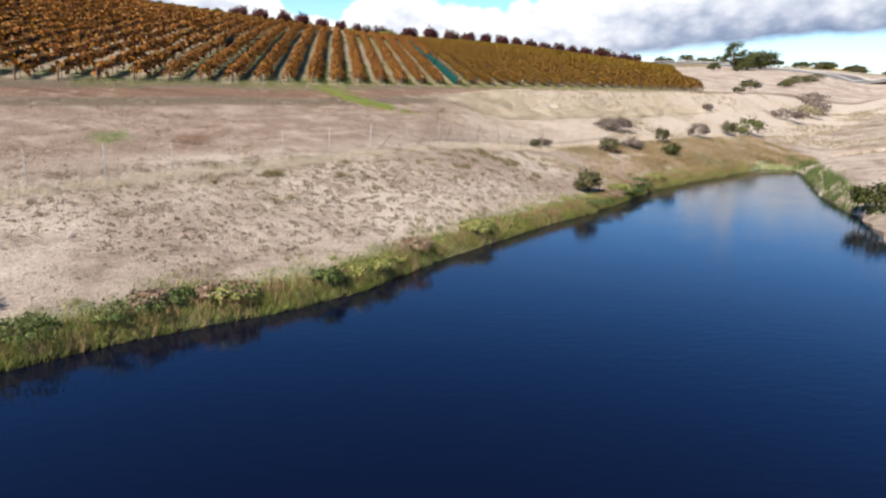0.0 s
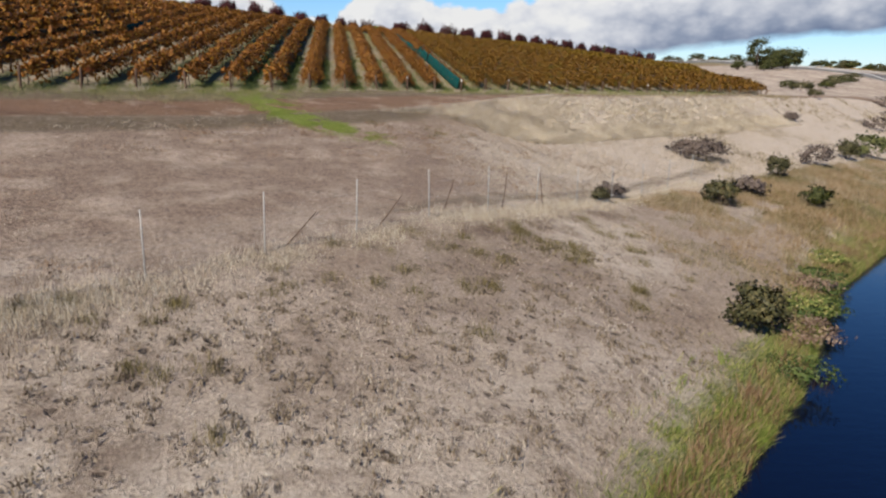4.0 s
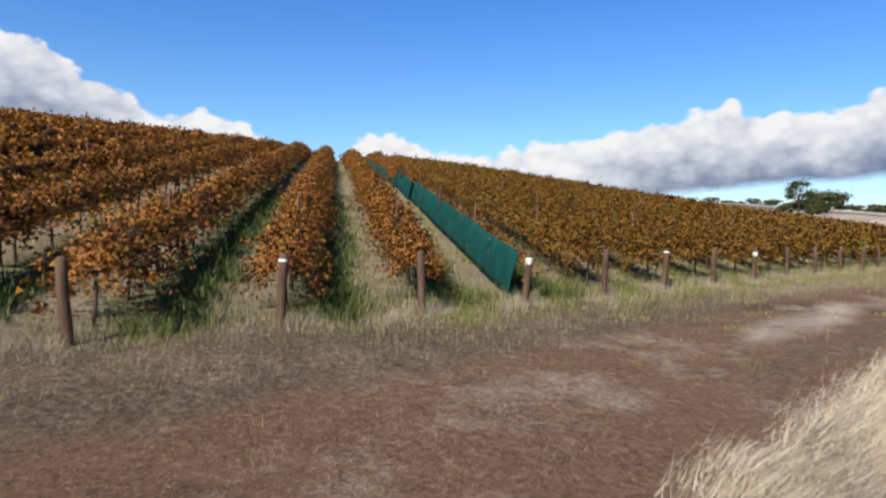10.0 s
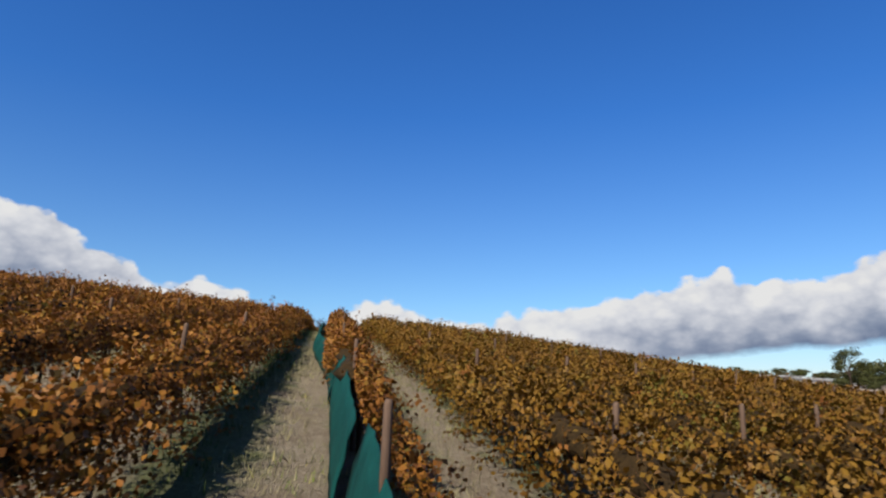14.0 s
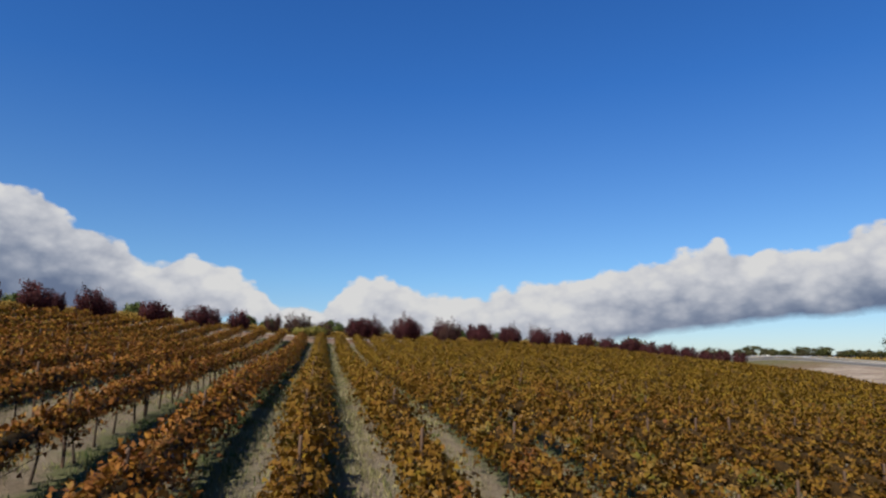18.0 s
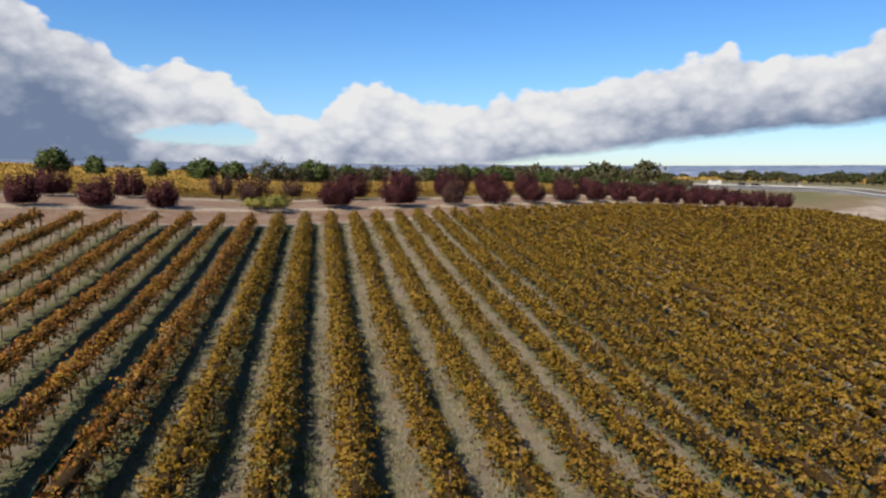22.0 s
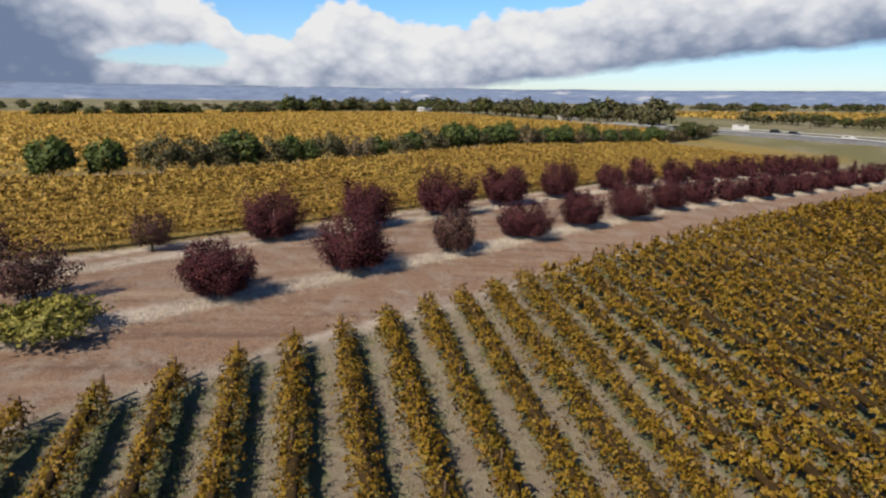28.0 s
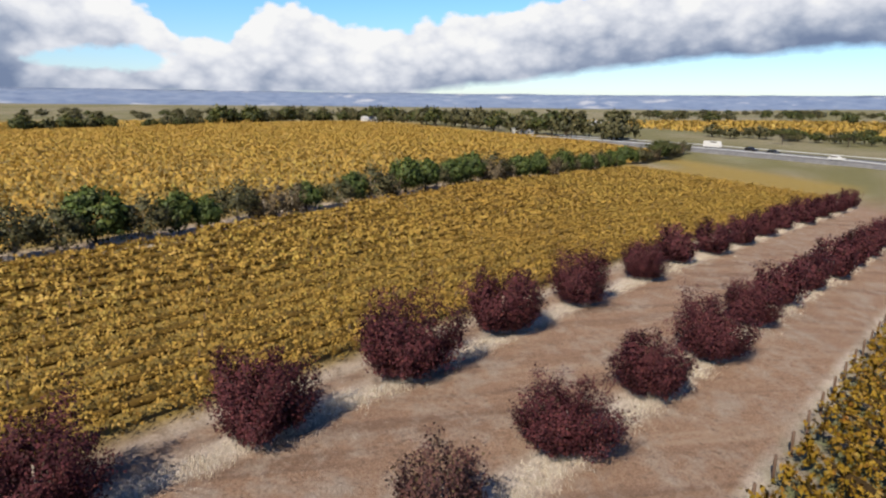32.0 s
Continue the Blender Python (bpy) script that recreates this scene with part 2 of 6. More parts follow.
# ---- materials ----
def ground_material():
    m, nt, b = mat("dry_ground")
    geo = nt.nodes.new("ShaderNodeNewGeometry")
    pos = geo.outputs["Position"]

    def zone(name):
        n = nt.nodes.new("ShaderNodeAttribute")
        n.attribute_name = name
        return n.outputs["Fac"]
    big = noise_node(nt, pos, 0.12, 5)
    mid = noise_node(nt, pos, 0.9, 6, 0.65)
    fine = noise_node(nt, pos, 9.0, 8, 0.75)
    straw = ramp_node(nt, fine, [(0.25, (0.174, 0.141, 0.116)), (0.48, (0.334, 0.286, 0.238)), (0.72, (0.470, 0.420, 0.358))])
    brown = ramp_node(nt, fine, [(0.32, (0.072, 0.050, 0.038)), (0.5, (0.160, 0.116, 0.088)), (0.68, (0.270, 0.215, 0.168))])
    soil = ramp_node(nt, fine, [(0.30, (0.080, 0.045, 0.028)), (0.5, (0.172, 0.106, 0.070)), (0.72, (0.285, 0.205, 0.145))])
    # wheel ruts that run along the tracks
    red = ramp_node(nt, fine, [(0.25, (0.058, 0.028, 0.018)), (0.5, (0.125, 0.074, 0.046)), (0.75, (0.225, 0.155, 0.106))])
    along = node(nt, "ShaderNodeMapping")
    along.inputs["Rotation"].default_value = (0, 0, radians(-32.5))
    along.inputs["Scale"].default_value = (0.035, 0.598, 0.211)
    nt.links.new(pos, along.inputs[0])
    rut = noise_node(nt, along.outputs[0], 1.0, 6, 0.6)
    soil = mixc(nt, calc(nt, 'MULTIPLY', calc(nt, 'SUBTRACT', rut, 0.52), 5.0, clamp=True), soil, mixc(nt, 0.75, soil, (0.062, 0.036, 0.026)))
    soil = mixc(nt, calc(nt, 'MULTIPLY', calc(nt, 'SUBTRACT', 0.44, rut), 5.0, clamp=True), soil, mixc(nt, 0.6, soil, (0.282, 0.225, 0.169)))
    green = ramp_node(nt, fine, [(0.28, (0.035, 0.053, 0.014)), (0.5, (0.077, 0.106, 0.025)), (0.75, (0.155, 0.169, 0.056))])

    def soft(z, amount=0.5):
        return calc(nt, 'MULTIPLY', calc(nt, 'SUBTRACT', calc(nt, 'ADD', z, calc(nt, 'MULTIPLY', mid, amount)), 0.25 + amount * 0.5), 2.2, clamp=True)
    col = mixc(nt, calc(nt, 'MULTIPLY', calc(nt, 'SUBTRACT', big, 0.40), 3.2, clamp=True), straw, brown)
    blot = noise_node(nt, pos, 0.45, 7, 0.7)
    col = mixc(nt, calc(nt, 'MULTIPLY', calc(nt, 'SUBTRACT', blot, 0.50), 6.0, clamp=True), col, mixc(nt, 0.55, brown, (0.084, 0.056, 0.039)))
    col = mixc(nt, soft(zone("brown")), col, mixc(nt, calc(nt, 'MULTIPLY', calc(nt, 'SUBTRACT', blot, 0.46), 5.0, clamp=True), brown, mixc(nt, 0.4, straw, soil)))
    col = mixc(nt, soft(zone("pale")), col, straw)
    col = mixc(nt, soft(zone("soil"), 0.7), col, mixc(nt, calc(nt, 'MULTIPLY', calc(nt, 'SUBTRACT', blot, 0.48), 6.0, clamp=True), soil, mixc(nt, 0.25, brown, straw)))
    redder = mixc(nt, calc(nt, 'MULTIPLY', calc(nt, 'SUBTRACT', rut, 0.53), 6.0, clamp=True), red, (0.048, 0.026, 0.018))
    redder = mixc(nt, calc(nt, 'MULTIPLY', calc(nt, 'SUBTRACT', blot, 0.53), 6.0, clamp=True), redder, mixc(nt, 0.5, straw, red))
    col = mixc(nt, soft(zone("red"), 0.6), col, redder)
    mulch = ramp_node(nt, fine, [(0.32, (0.030, 0.022, 0.014)), (0.5, (0.088, 0.068, 0.045)), (0.70, (0.190, 0.152, 0.105))])
    col = mixc(nt, soft(zone("mulch"), 0.8), col, mixc(nt, calc(nt, 'MULTIPLY', calc(nt, 'SUBTRACT', blot, 0.54), 6.0, clamp=True), mulch, brown))
    speck = noise_node(nt, pos, 2.6, 6, 0.7)
    col = mixc(nt, calc(nt, 'MULTIPLY', calc(nt, 'SUBTRACT', speck, 0.56), 9.0, clamp=True), col, mixc(nt, 0.6, col, (0.049, 0.033, 0.024)))
    col = mixc(nt, calc(nt, 'MULTIPLY', calc(nt, 'SUBTRACT', 0.40, speck), 8.0, clamp=True), col, mixc(nt, 0.45, col, (0.366, 0.317, 0.253)))
    cells = nt.nodes.new("ShaderNodeTexVoronoi")
    cells.inputs["Scale"].default_value = 1.9
    jig = node(nt, "ShaderNodeTexNoise", vals={"Scale": 1.6, "Detail": 3.0})
    nt.links.new(pos, jig.inputs["Vector"])
    shift = node(nt, "ShaderNodeVectorMath", op='MULTIPLY_ADD')
    nt.links.new(jig.outputs["Color"], shift.inputs[0])
    shift.inputs[1].default_value = (0.440, 0.440, 0.000)
    nt.links.new(pos, shift.inputs[2])
    nt.links.new(shift.outputs[0], cells.inputs["Vector"])
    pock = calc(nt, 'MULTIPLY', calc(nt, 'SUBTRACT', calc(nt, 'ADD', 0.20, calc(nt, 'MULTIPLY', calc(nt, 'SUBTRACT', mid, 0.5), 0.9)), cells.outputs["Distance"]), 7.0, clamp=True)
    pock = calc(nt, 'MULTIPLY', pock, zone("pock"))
    # shade of the hoof hollows, painted in on top of their bump
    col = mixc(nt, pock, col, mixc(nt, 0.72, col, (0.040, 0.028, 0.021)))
    # strips between the vine rows: weeds under the vines, straw and bare wheel tracks between them
    sep = nt.nodes.new("ShaderNodeSeparateXYZ")
    nt.links.new(pos, sep.inputs[0])
    fr = calc(nt, 'FRACT', calc(nt, 'ADD', calc(nt, 'DIVIDE', calc(nt, 'SUBTRACT', sep.outputs[0], 0.55), ROW), 0.5))
    off = calc(nt, 'ABSOLUTE', calc(nt, 'SUBTRACT', fr, 0.5))
    weeds = calc(nt, 'MULTIPLY', calc(nt, 'SUBTRACT', 0.36, calc(nt, 'ADD', off, calc(nt, 'MULTIPLY', calc(nt, 'SUBTRACT', mid, 0.5), 0.9))), 5.0, clamp=True)
    lane = mixc(nt, 0.55, mixc(nt, calc(nt, 'MULTIPLY', calc(nt, 'SUBTRACT', mid, 0.45), 6.0, clamp=True), straw, mixc(nt, 0.5, straw, brown)), (0.085, 0.068, 0.034))
    vine = mixc(nt, calc(nt, 'MULTIPLY', weeds, 0.75), lane, mixc(nt, 0.25, green, (0.021, 0.028, 0.009)))
    vine = mixc(nt, calc(nt, 'MULTIPLY', zone("weedy"), 0.22), vine, mixc(nt, calc(nt, 'MULTIPLY', calc(nt, 'SUBTRACT', mid, 0.42), 5.0, clamp=True), mixc(nt, 0.6, green, (0.035, 0.028, 0.014)), mixc(nt, 0.5, brown, (0.049, 0.032, 0.018))))
    col = mixc(nt, zone("vine"), col, vine)
    field = ramp_node(nt, fine, [(0.3, (0.099, 0.071, 0.021)), (0.55, (0.187, 0.133, 0.033)), (0.8, (0.266, 0.180, 0.051))])
    scrub = ramp_node(nt, fine, [(0.3, (0.051, 0.053, 0.022)), (0.6, (0.112, 0.101, 0.039)), (0.8, (0.214, 0.174, 0.084))])
    col = mixc(nt, zone("scrub"), col, scrub)
    col = mixc(nt, zone("amber"), col, field)
    col = mixc(nt, soft(zone("green"), 0.8), col, green)
    grain = noise_node(nt, pos, 24.0, 5, 0.75)
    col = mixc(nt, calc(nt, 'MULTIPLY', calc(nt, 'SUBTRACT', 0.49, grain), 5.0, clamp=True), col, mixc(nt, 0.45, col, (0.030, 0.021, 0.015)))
    col = mixc(nt, calc(nt, 'MULTIPLY', calc(nt, 'SUBTRACT', grain, 0.54), 5.0, clamp=True), col, mixc(nt, 0.28, col, (0.520, 0.460, 0.380)))
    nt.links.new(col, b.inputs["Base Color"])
    b.inputs["Roughness"].default_value = 0.95
    b.inputs["Specular IOR Level"].default_value = 0.15
    bump(nt, b, calc(nt, 'SUBTRACT', calc(nt, 'ADD', fine, calc(nt, 'MULTIPLY', mid, 1.5)), calc(nt, 'MULTIPLY', pock, 0.8)), 0.9, 0.14)
    return m


def leaf_material(name, stops, patch=0.05, patch_col=None, gloss=0.6, through_light=0.22, spots=None):
    m, nt, b = mat(name)
    geo = nt.nodes.new("ShaderNodeNewGeometry")
    col = ramp_node(nt, geo.outputs["Random Per Island"], stops)
    n = noise_node(nt, geo.outputs["Position"], patch, 4, 0.6)
    f = calc(nt, 'MULTIPLY', calc(nt, 'SUBTRACT', n, 0.42), 4.0, clamp=True)
    if patch_col:
        col = mixc(nt, calc(nt, 'MULTIPLY', f, 0.7), col, mixc(nt, geo.outputs["Random Per Island"], patch_col[0], patch_col[1]))
    for i, (c, cut) in enumerate(spots or ()):
        mp = node(nt, "ShaderNodeMapping")
        mp.inputs["Location"].default_value = (31.0 * i + 7, 17.0 * i, 0)
        nt.links.new(geo.outputs["Position"], mp.inputs[0])
        g = calc(nt, 'MULTIPLY', calc(nt, 'SUBTRACT', noise_node(nt, mp.outputs[0], 0.75, 3, 0.6), cut), 9.0, clamp=True)
        col = mixc(nt, calc(nt, 'MULTIPLY', g, 0.75), col, c)
    nt.links.new(col, b.inputs["Base Color"])
    b.inputs["Roughness"].default_value = gloss
    b.inputs["Specular IOR Level"].default_value = 0.25
    tr = nt.nodes.new("ShaderNodeBsdfTranslucent")
    nt.links.new(col, tr.inputs[0])
    mx = nt.nodes.new("ShaderNodeMixShader")
    mx.inputs[0].default_value = through_light
    nt.links.new(b.outputs[0], mx.inputs[1])
    nt.links.new(tr.outputs[0], mx.inputs[2])
    nt.links.new(mx.outputs[0], nt.nodes["Material Output"].inputs[0])
    return m


def grained(name, dark, light, scale=6.0, rough=0.85, stretch=(1, 1, 1), strength=0.5):
    m, nt, b = mat(name)
    tc = nt.nodes.new("ShaderNodeTexCoord")
    mp = node(nt, "ShaderNodeMapping")
    mp.inputs["Scale"].default_value = stretch
    nt.links.new(tc.outputs["Object"], mp.inputs[0])
    n = noise_node(nt, mp.outputs[0], scale, 6, 0.65)
    info = nt.nodes.new("ShaderNodeObjectInfo")
    col = ramp_node(nt, n, [(0.3, dark), (0.7, light)])
    col = mixc(nt, calc(nt, 'MULTIPLY', info.outputs["Random"], 0.35), col, dark)
    nt.links.new(col, b.inputs["Base Color"])
    b.inputs["Roughness"].default_value = rough
    b.inputs["Specular IOR Level"].default_value = 0.5 if rough < 0.8 else 0.1
    bump(nt, b, n, strength, 0.02)
    return m


M_GROUND = ground_material()
# near-black shade colour for the body added inside each row
M_CORE = grained("row_core_shade", (0.010, 0.007, 0.003), (0.048, 0.028, 0.009), 9, 0.95, (1, 1, 1), 1.0)
# lighter shade colour for the bodies added inside the amber rows
M_AMBERCORE = grained("amber_core_shade", (0.045, 0.026, 0.006), (0.110, 0.066, 0.012), 9, 0.95, (1, 1, 1), 1.0)
M_VINE_RUST = leaf_material("rust_vine_leaves", [(0.0, (0.109, 0.042, 0.008)), (0.35, (0.162, 0.062, 0.009)), (0.65, (0.214, 0.088, 0.012)), (0.9, (0.236, 0.118, 0.013)), (1.0, (0.150, 0.098, 0.012))], 0.55, ((0.150, 0.058, 0.018), (0.215, 0.092, 0.026)), spots=(((0.085, 0.080, 0.014), 0.60), ((0.150, 0.038, 0.012), 0.62)))
M_VINE_GOLD = leaf_material("gold_vine_leaves", [(0.0, (0.089, 0.038, 0.004)), (0.3, (0.126, 0.055, 0.006)), (0.55, (0.151, 0.070, 0.007)), (0.8, (0.116, 0.066, 0.007)), (1.0, (0.176, 0.093, 0.009))], 0.55, ((0.122, 0.081, 0.011), (0.192, 0.103, 0.014)), spots=(((0.078, 0.090, 0.013), 0.58), ((0.167, 0.046, 0.013), 0.63)))
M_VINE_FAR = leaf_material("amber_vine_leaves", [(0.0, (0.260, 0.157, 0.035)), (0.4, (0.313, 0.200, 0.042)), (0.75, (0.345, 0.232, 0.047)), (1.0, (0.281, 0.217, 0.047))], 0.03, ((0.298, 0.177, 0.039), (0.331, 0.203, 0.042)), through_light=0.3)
M_VINE_TOP = leaf_material("yellow_olive_vine_leaves", [(0.0, (0.109, 0.060, 0.005)), (0.3, (0.152, 0.086, 0.006)), (0.6, (0.182, 0.111, 0.007)), (0.85, (0.136, 0.095, 0.008)), (1.0, (0.211, 0.133, 0.009))], 0.09, ((0.142, 0.086, 0.007), (0.175, 0.103, 0.007)), spots=(((0.090, 0.085, 0.010), 0.58), ((0.170, 0.052, 0.010), 0.64)))
M_PLUM = leaf_material("plum_leaves", [(0.0, (0.022, 0.006, 0.007)), (0.5, (0.046, 0.010, 0.014)), (0.85, (0.070, 0.015, 0.019)), (1.0, (0.085, 0.026, 0.022))], 0.2, None, 0.8, 0.2)
M_GREEN = leaf_material("green_leaves", [(0.0, (0.013, 0.018, 0.004)), (0.5, (0.033, 0.042, 0.009)), (0.85, (0.059, 0.063, 0.012)), (1.0, (0.096, 0.077, 0.020))], 0.15, None)
M_OLIVE = leaf_material("olive_leaves", [(0.0, (0.023, 0.024, 0.010)), (0.5, (0.050, 0.050, 0.019)), (1.0, (0.100, 0.085, 0.036))], 0.15, None)
M_LIME = leaf_material("yellow_green_leaves", [(0.0, (0.063, 0.063, 0.014)), (0.5, (0.141, 0.134, 0.025)), (1.0, (0.225, 0.190, 0.042))], 0.15, None)
M_STRAW = leaf_material("dry_grass_blades", [(0.0, (0.278, 0.224, 0.155)), (0.5, (0.475, 0.414, 0.321)), (1.0, (0.638, 0.595, 0.494))], 0.3, None, 0.7, 0.4)
M_DULLSTRAW = leaf_material("dull_straw_blades", [(0.0, (0.216, 0.169, 0.117)), (0.5, (0.369, 0.312, 0.242)), (1.0, (0.496, 0.448, 0.373))], 0.3, None, 0.7, 0.4)
M_GRASS = leaf_material("green_grass_blades", [(0.0, (0.057, 0.081, 0.019)), (0.5, (0.134, 0.162, 0.038)), (0.8, (0.247, 0.238, 0.076)), (1.0, (0.400, 0.332, 0.162))], 0.3, None, 0.7)
M_RUSTY = leaf_material("rusty_weed_blades", [(0.0, (0.092, 0.046, 0.025)), (0.5, (0.176, 0.106, 0.060)), (1.0, (0.282, 0.204, 0.127))], 0.3, None, 0.7)
M_LANE = leaf_material("lane_grass_blades", [(0.0, (0.067, 0.074, 0.026)), (0.4, (0.158, 0.145, 0.067)), (1.0, (0.293, 0.267, 0.158))], 0.3, None, 0.7)
M_GULLY = leaf_material("gully_tussock_blades", [(0.0, (0.088, 0.070, 0.040)), (0.5, (0.176, 0.145, 0.088)), (1.0, (0.317, 0.264, 0.176))], 0.3, None, 0.7)
M_OLIVEGRASS = leaf_material("olive_grass_blades", [(0.0, (0.042, 0.035, 0.014)), (0.5, (0.099, 0.081, 0.028)), (1.0, (0.190, 0.155, 0.070))], 0.3, None, 0.7)
M_RUSTREED = leaf_material("rust_reed_blades", [(0.0, (0.089, 0.055, 0.027)), (0.5, (0.194, 0.129, 0.066)), (1.0, (0.340, 0.276, 0.180))], 0.3, None, 0.7)
M_WEED = leaf_material("fresh_weed_leaves", [(0.0, (0.022, 0.040, 0.010)), (0.5, (0.052, 0.082, 0.019)), (1.0, (0.110, 0.130, 0.042))], 0.3, None, 0.6)
M_LUSH = leaf_material("lush_grass_blades", [(0.0, (0.070, 0.106, 0.014)), (0.5, (0.144, 0.188, 0.031)), (1.0, (0.224, 0.253, 0.067))], 0.3, None, 0.6)
M_TUSSOCK = leaf_material("dark_tussock_blades", [(0.0, (0.074, 0.058, 0.042)), (0.6, (0.138, 0.105, 0.074)), (1.0, (0.232, 0.191, 0.126))], 0.3, None, 0.8)
M_DRYBUSH = leaf_material("dead_bush_twigs", [(0.0, (0.060, 0.046, 0.040)), (0.6, (0.113, 0.088, 0.077)), (1.0, (0.183, 0.148, 0.127))], 0.3, None, 0.8)
M_RUSTYBUSH = leaf_material("reddish_dry_weeds", [(0.0, (0.113, 0.070, 0.049)), (0.6, (0.211, 0.148, 0.106)), (1.0, (0.317, 0.246, 0.183))], 0.3, None, 0.8)
M_STRAWBUSH = leaf_material("straw_bush_twigs", [(0.0, (0.141, 0.120, 0.070)), (1.0, (0.282, 0.239, 0.155))], 0.3, None, 0.8)
M_LIMEBUSH = leaf_material("pale_green_bush_leaves", [(0.0, (0.042, 0.053, 0.018)), (0.6, (0.092, 0.102, 0.035)), (1.0, (0.155, 0.148, 0.063))], 0.3, None, 0.8)
M_PALEBARK = grained("pale_grey_bark", (0.160, 0.135, 0.110), (0.330, 0.290, 0.250), 10, 0.9, (1, 1, 0.3))
M_PINE = leaf_material("pine_green_leaves", [(0.0, (0.012, 0.024, 0.005)), (0.5, (0.040, 0.060, 0.011)), (0.85, (0.066, 0.090, 0.018)), (1.0, (0.100, 0.108, 0.026))], 0.15, None)
M_STONE = grained("pale_limestone", (0.228, 0.194, 0.155), (0.383, 0.345, 0.291), 3, 0.95)
M_BARK = grained("vine_bark", (0.026, 0.019, 0.015), (0.072, 0.055, 0.042), 14, 0.9, (1, 1, 0.3))
M_CANE = grained("vine_cane", (0.090, 0.042, 0.024), (0.200, 0.105, 0.062), 8, 0.8)
M_POST = grained("weathered_timber", (0.040, 0.024, 0.017), (0.125, 0.085, 0.062), 9, 0.85, (1, 1, 0.15))
M_STEEL = grained("galvanised_steel", (0.296, 0.303, 0.310), (0.436, 0.444, 0.444), 20, 0.5)
M_FENCE = grained("dull_galvanised_post", (0.169, 0.169, 0.165), (0.268, 0.268, 0.260), 20, 0.6)
M_WHITE = grained("white_paint", (0.330, 0.322, 0.300), (0.480, 0.475, 0.455), 12, 0.6)


def water_material():
    m, nt, b = mat("dark_pond_water")
    geo = nt.nodes.new("ShaderNodeNewGeometry")
    mp = node(nt, "ShaderNodeMapping")
    mp.inputs["Rotation"].default_value = (0, 0, radians(20))
    mp.inputs["Scale"].default_value = (0.6, 1.5, 1)
    nt.links.new(geo.outputs["Position"], mp.inputs[0])
    a = noise_node(nt, mp.outputs[0], 2.2, 5, 0.6)
    c = noise_node(nt, geo.outputs["Position"], 0.25, 3)
    b.inputs["Base Color"].default_value = (0.0012, 0.0018, 0.0070, 1)
    b.inputs["Roughness"].default_value = 0.04
    b.inputs["IOR"].default_value = 1.333
    b.inputs["Specular IOR Level"].default_value = 0.38
    bump(nt, b, calc(nt, 'MULTIPLY', a, calc(nt, 'ADD', c, 0.2)), 0.22, 0.05)
    return m


M_WATER = water_material()


def net_material():
    m, nt, b = mat("green_bird_net")
    tc = nt.nodes.new("ShaderNodeTexCoord")
    n = noise_node(nt, tc.outputs["Object"], 1.3, 5, 0.6)
    fine = noise_node(nt, tc.outputs["Object"], 30.0, 3)
    col = ramp_node(nt, n, [(0.3, (0.0012, 0.024, 0.024)), (0.7, (0.003, 0.050, 0.046))])
    nt.links.new(col, b.inputs["Base Color"])
    b.inputs["Roughness"].default_value = 0.9
    b.inputs["Specular IOR Level"].default_value = 0.1
    bump(nt, b, calc(nt, 'ADD', n, calc(nt, 'MULTIPLY', fine, 0.2)), 0.6, 0.1)
    return m


M_NET = net_material()


# ---- ground, water ----
def axis(lo, hi, step, reach):
    inner = np.arange(lo, hi + step / 2, step)
    out, d, p = [], step, hi
    while p < reach:
        d *= 1.22
        p += d
        out.append(p)
    low, d, p = [], step, lo
    while p > -reach:
        d *= 1.22
        p -= d
        low.append(p)
    return np.concatenate([low[::-1], inner, out])


def hedge_y0(x):
    return 317.2 + 0.80 * x


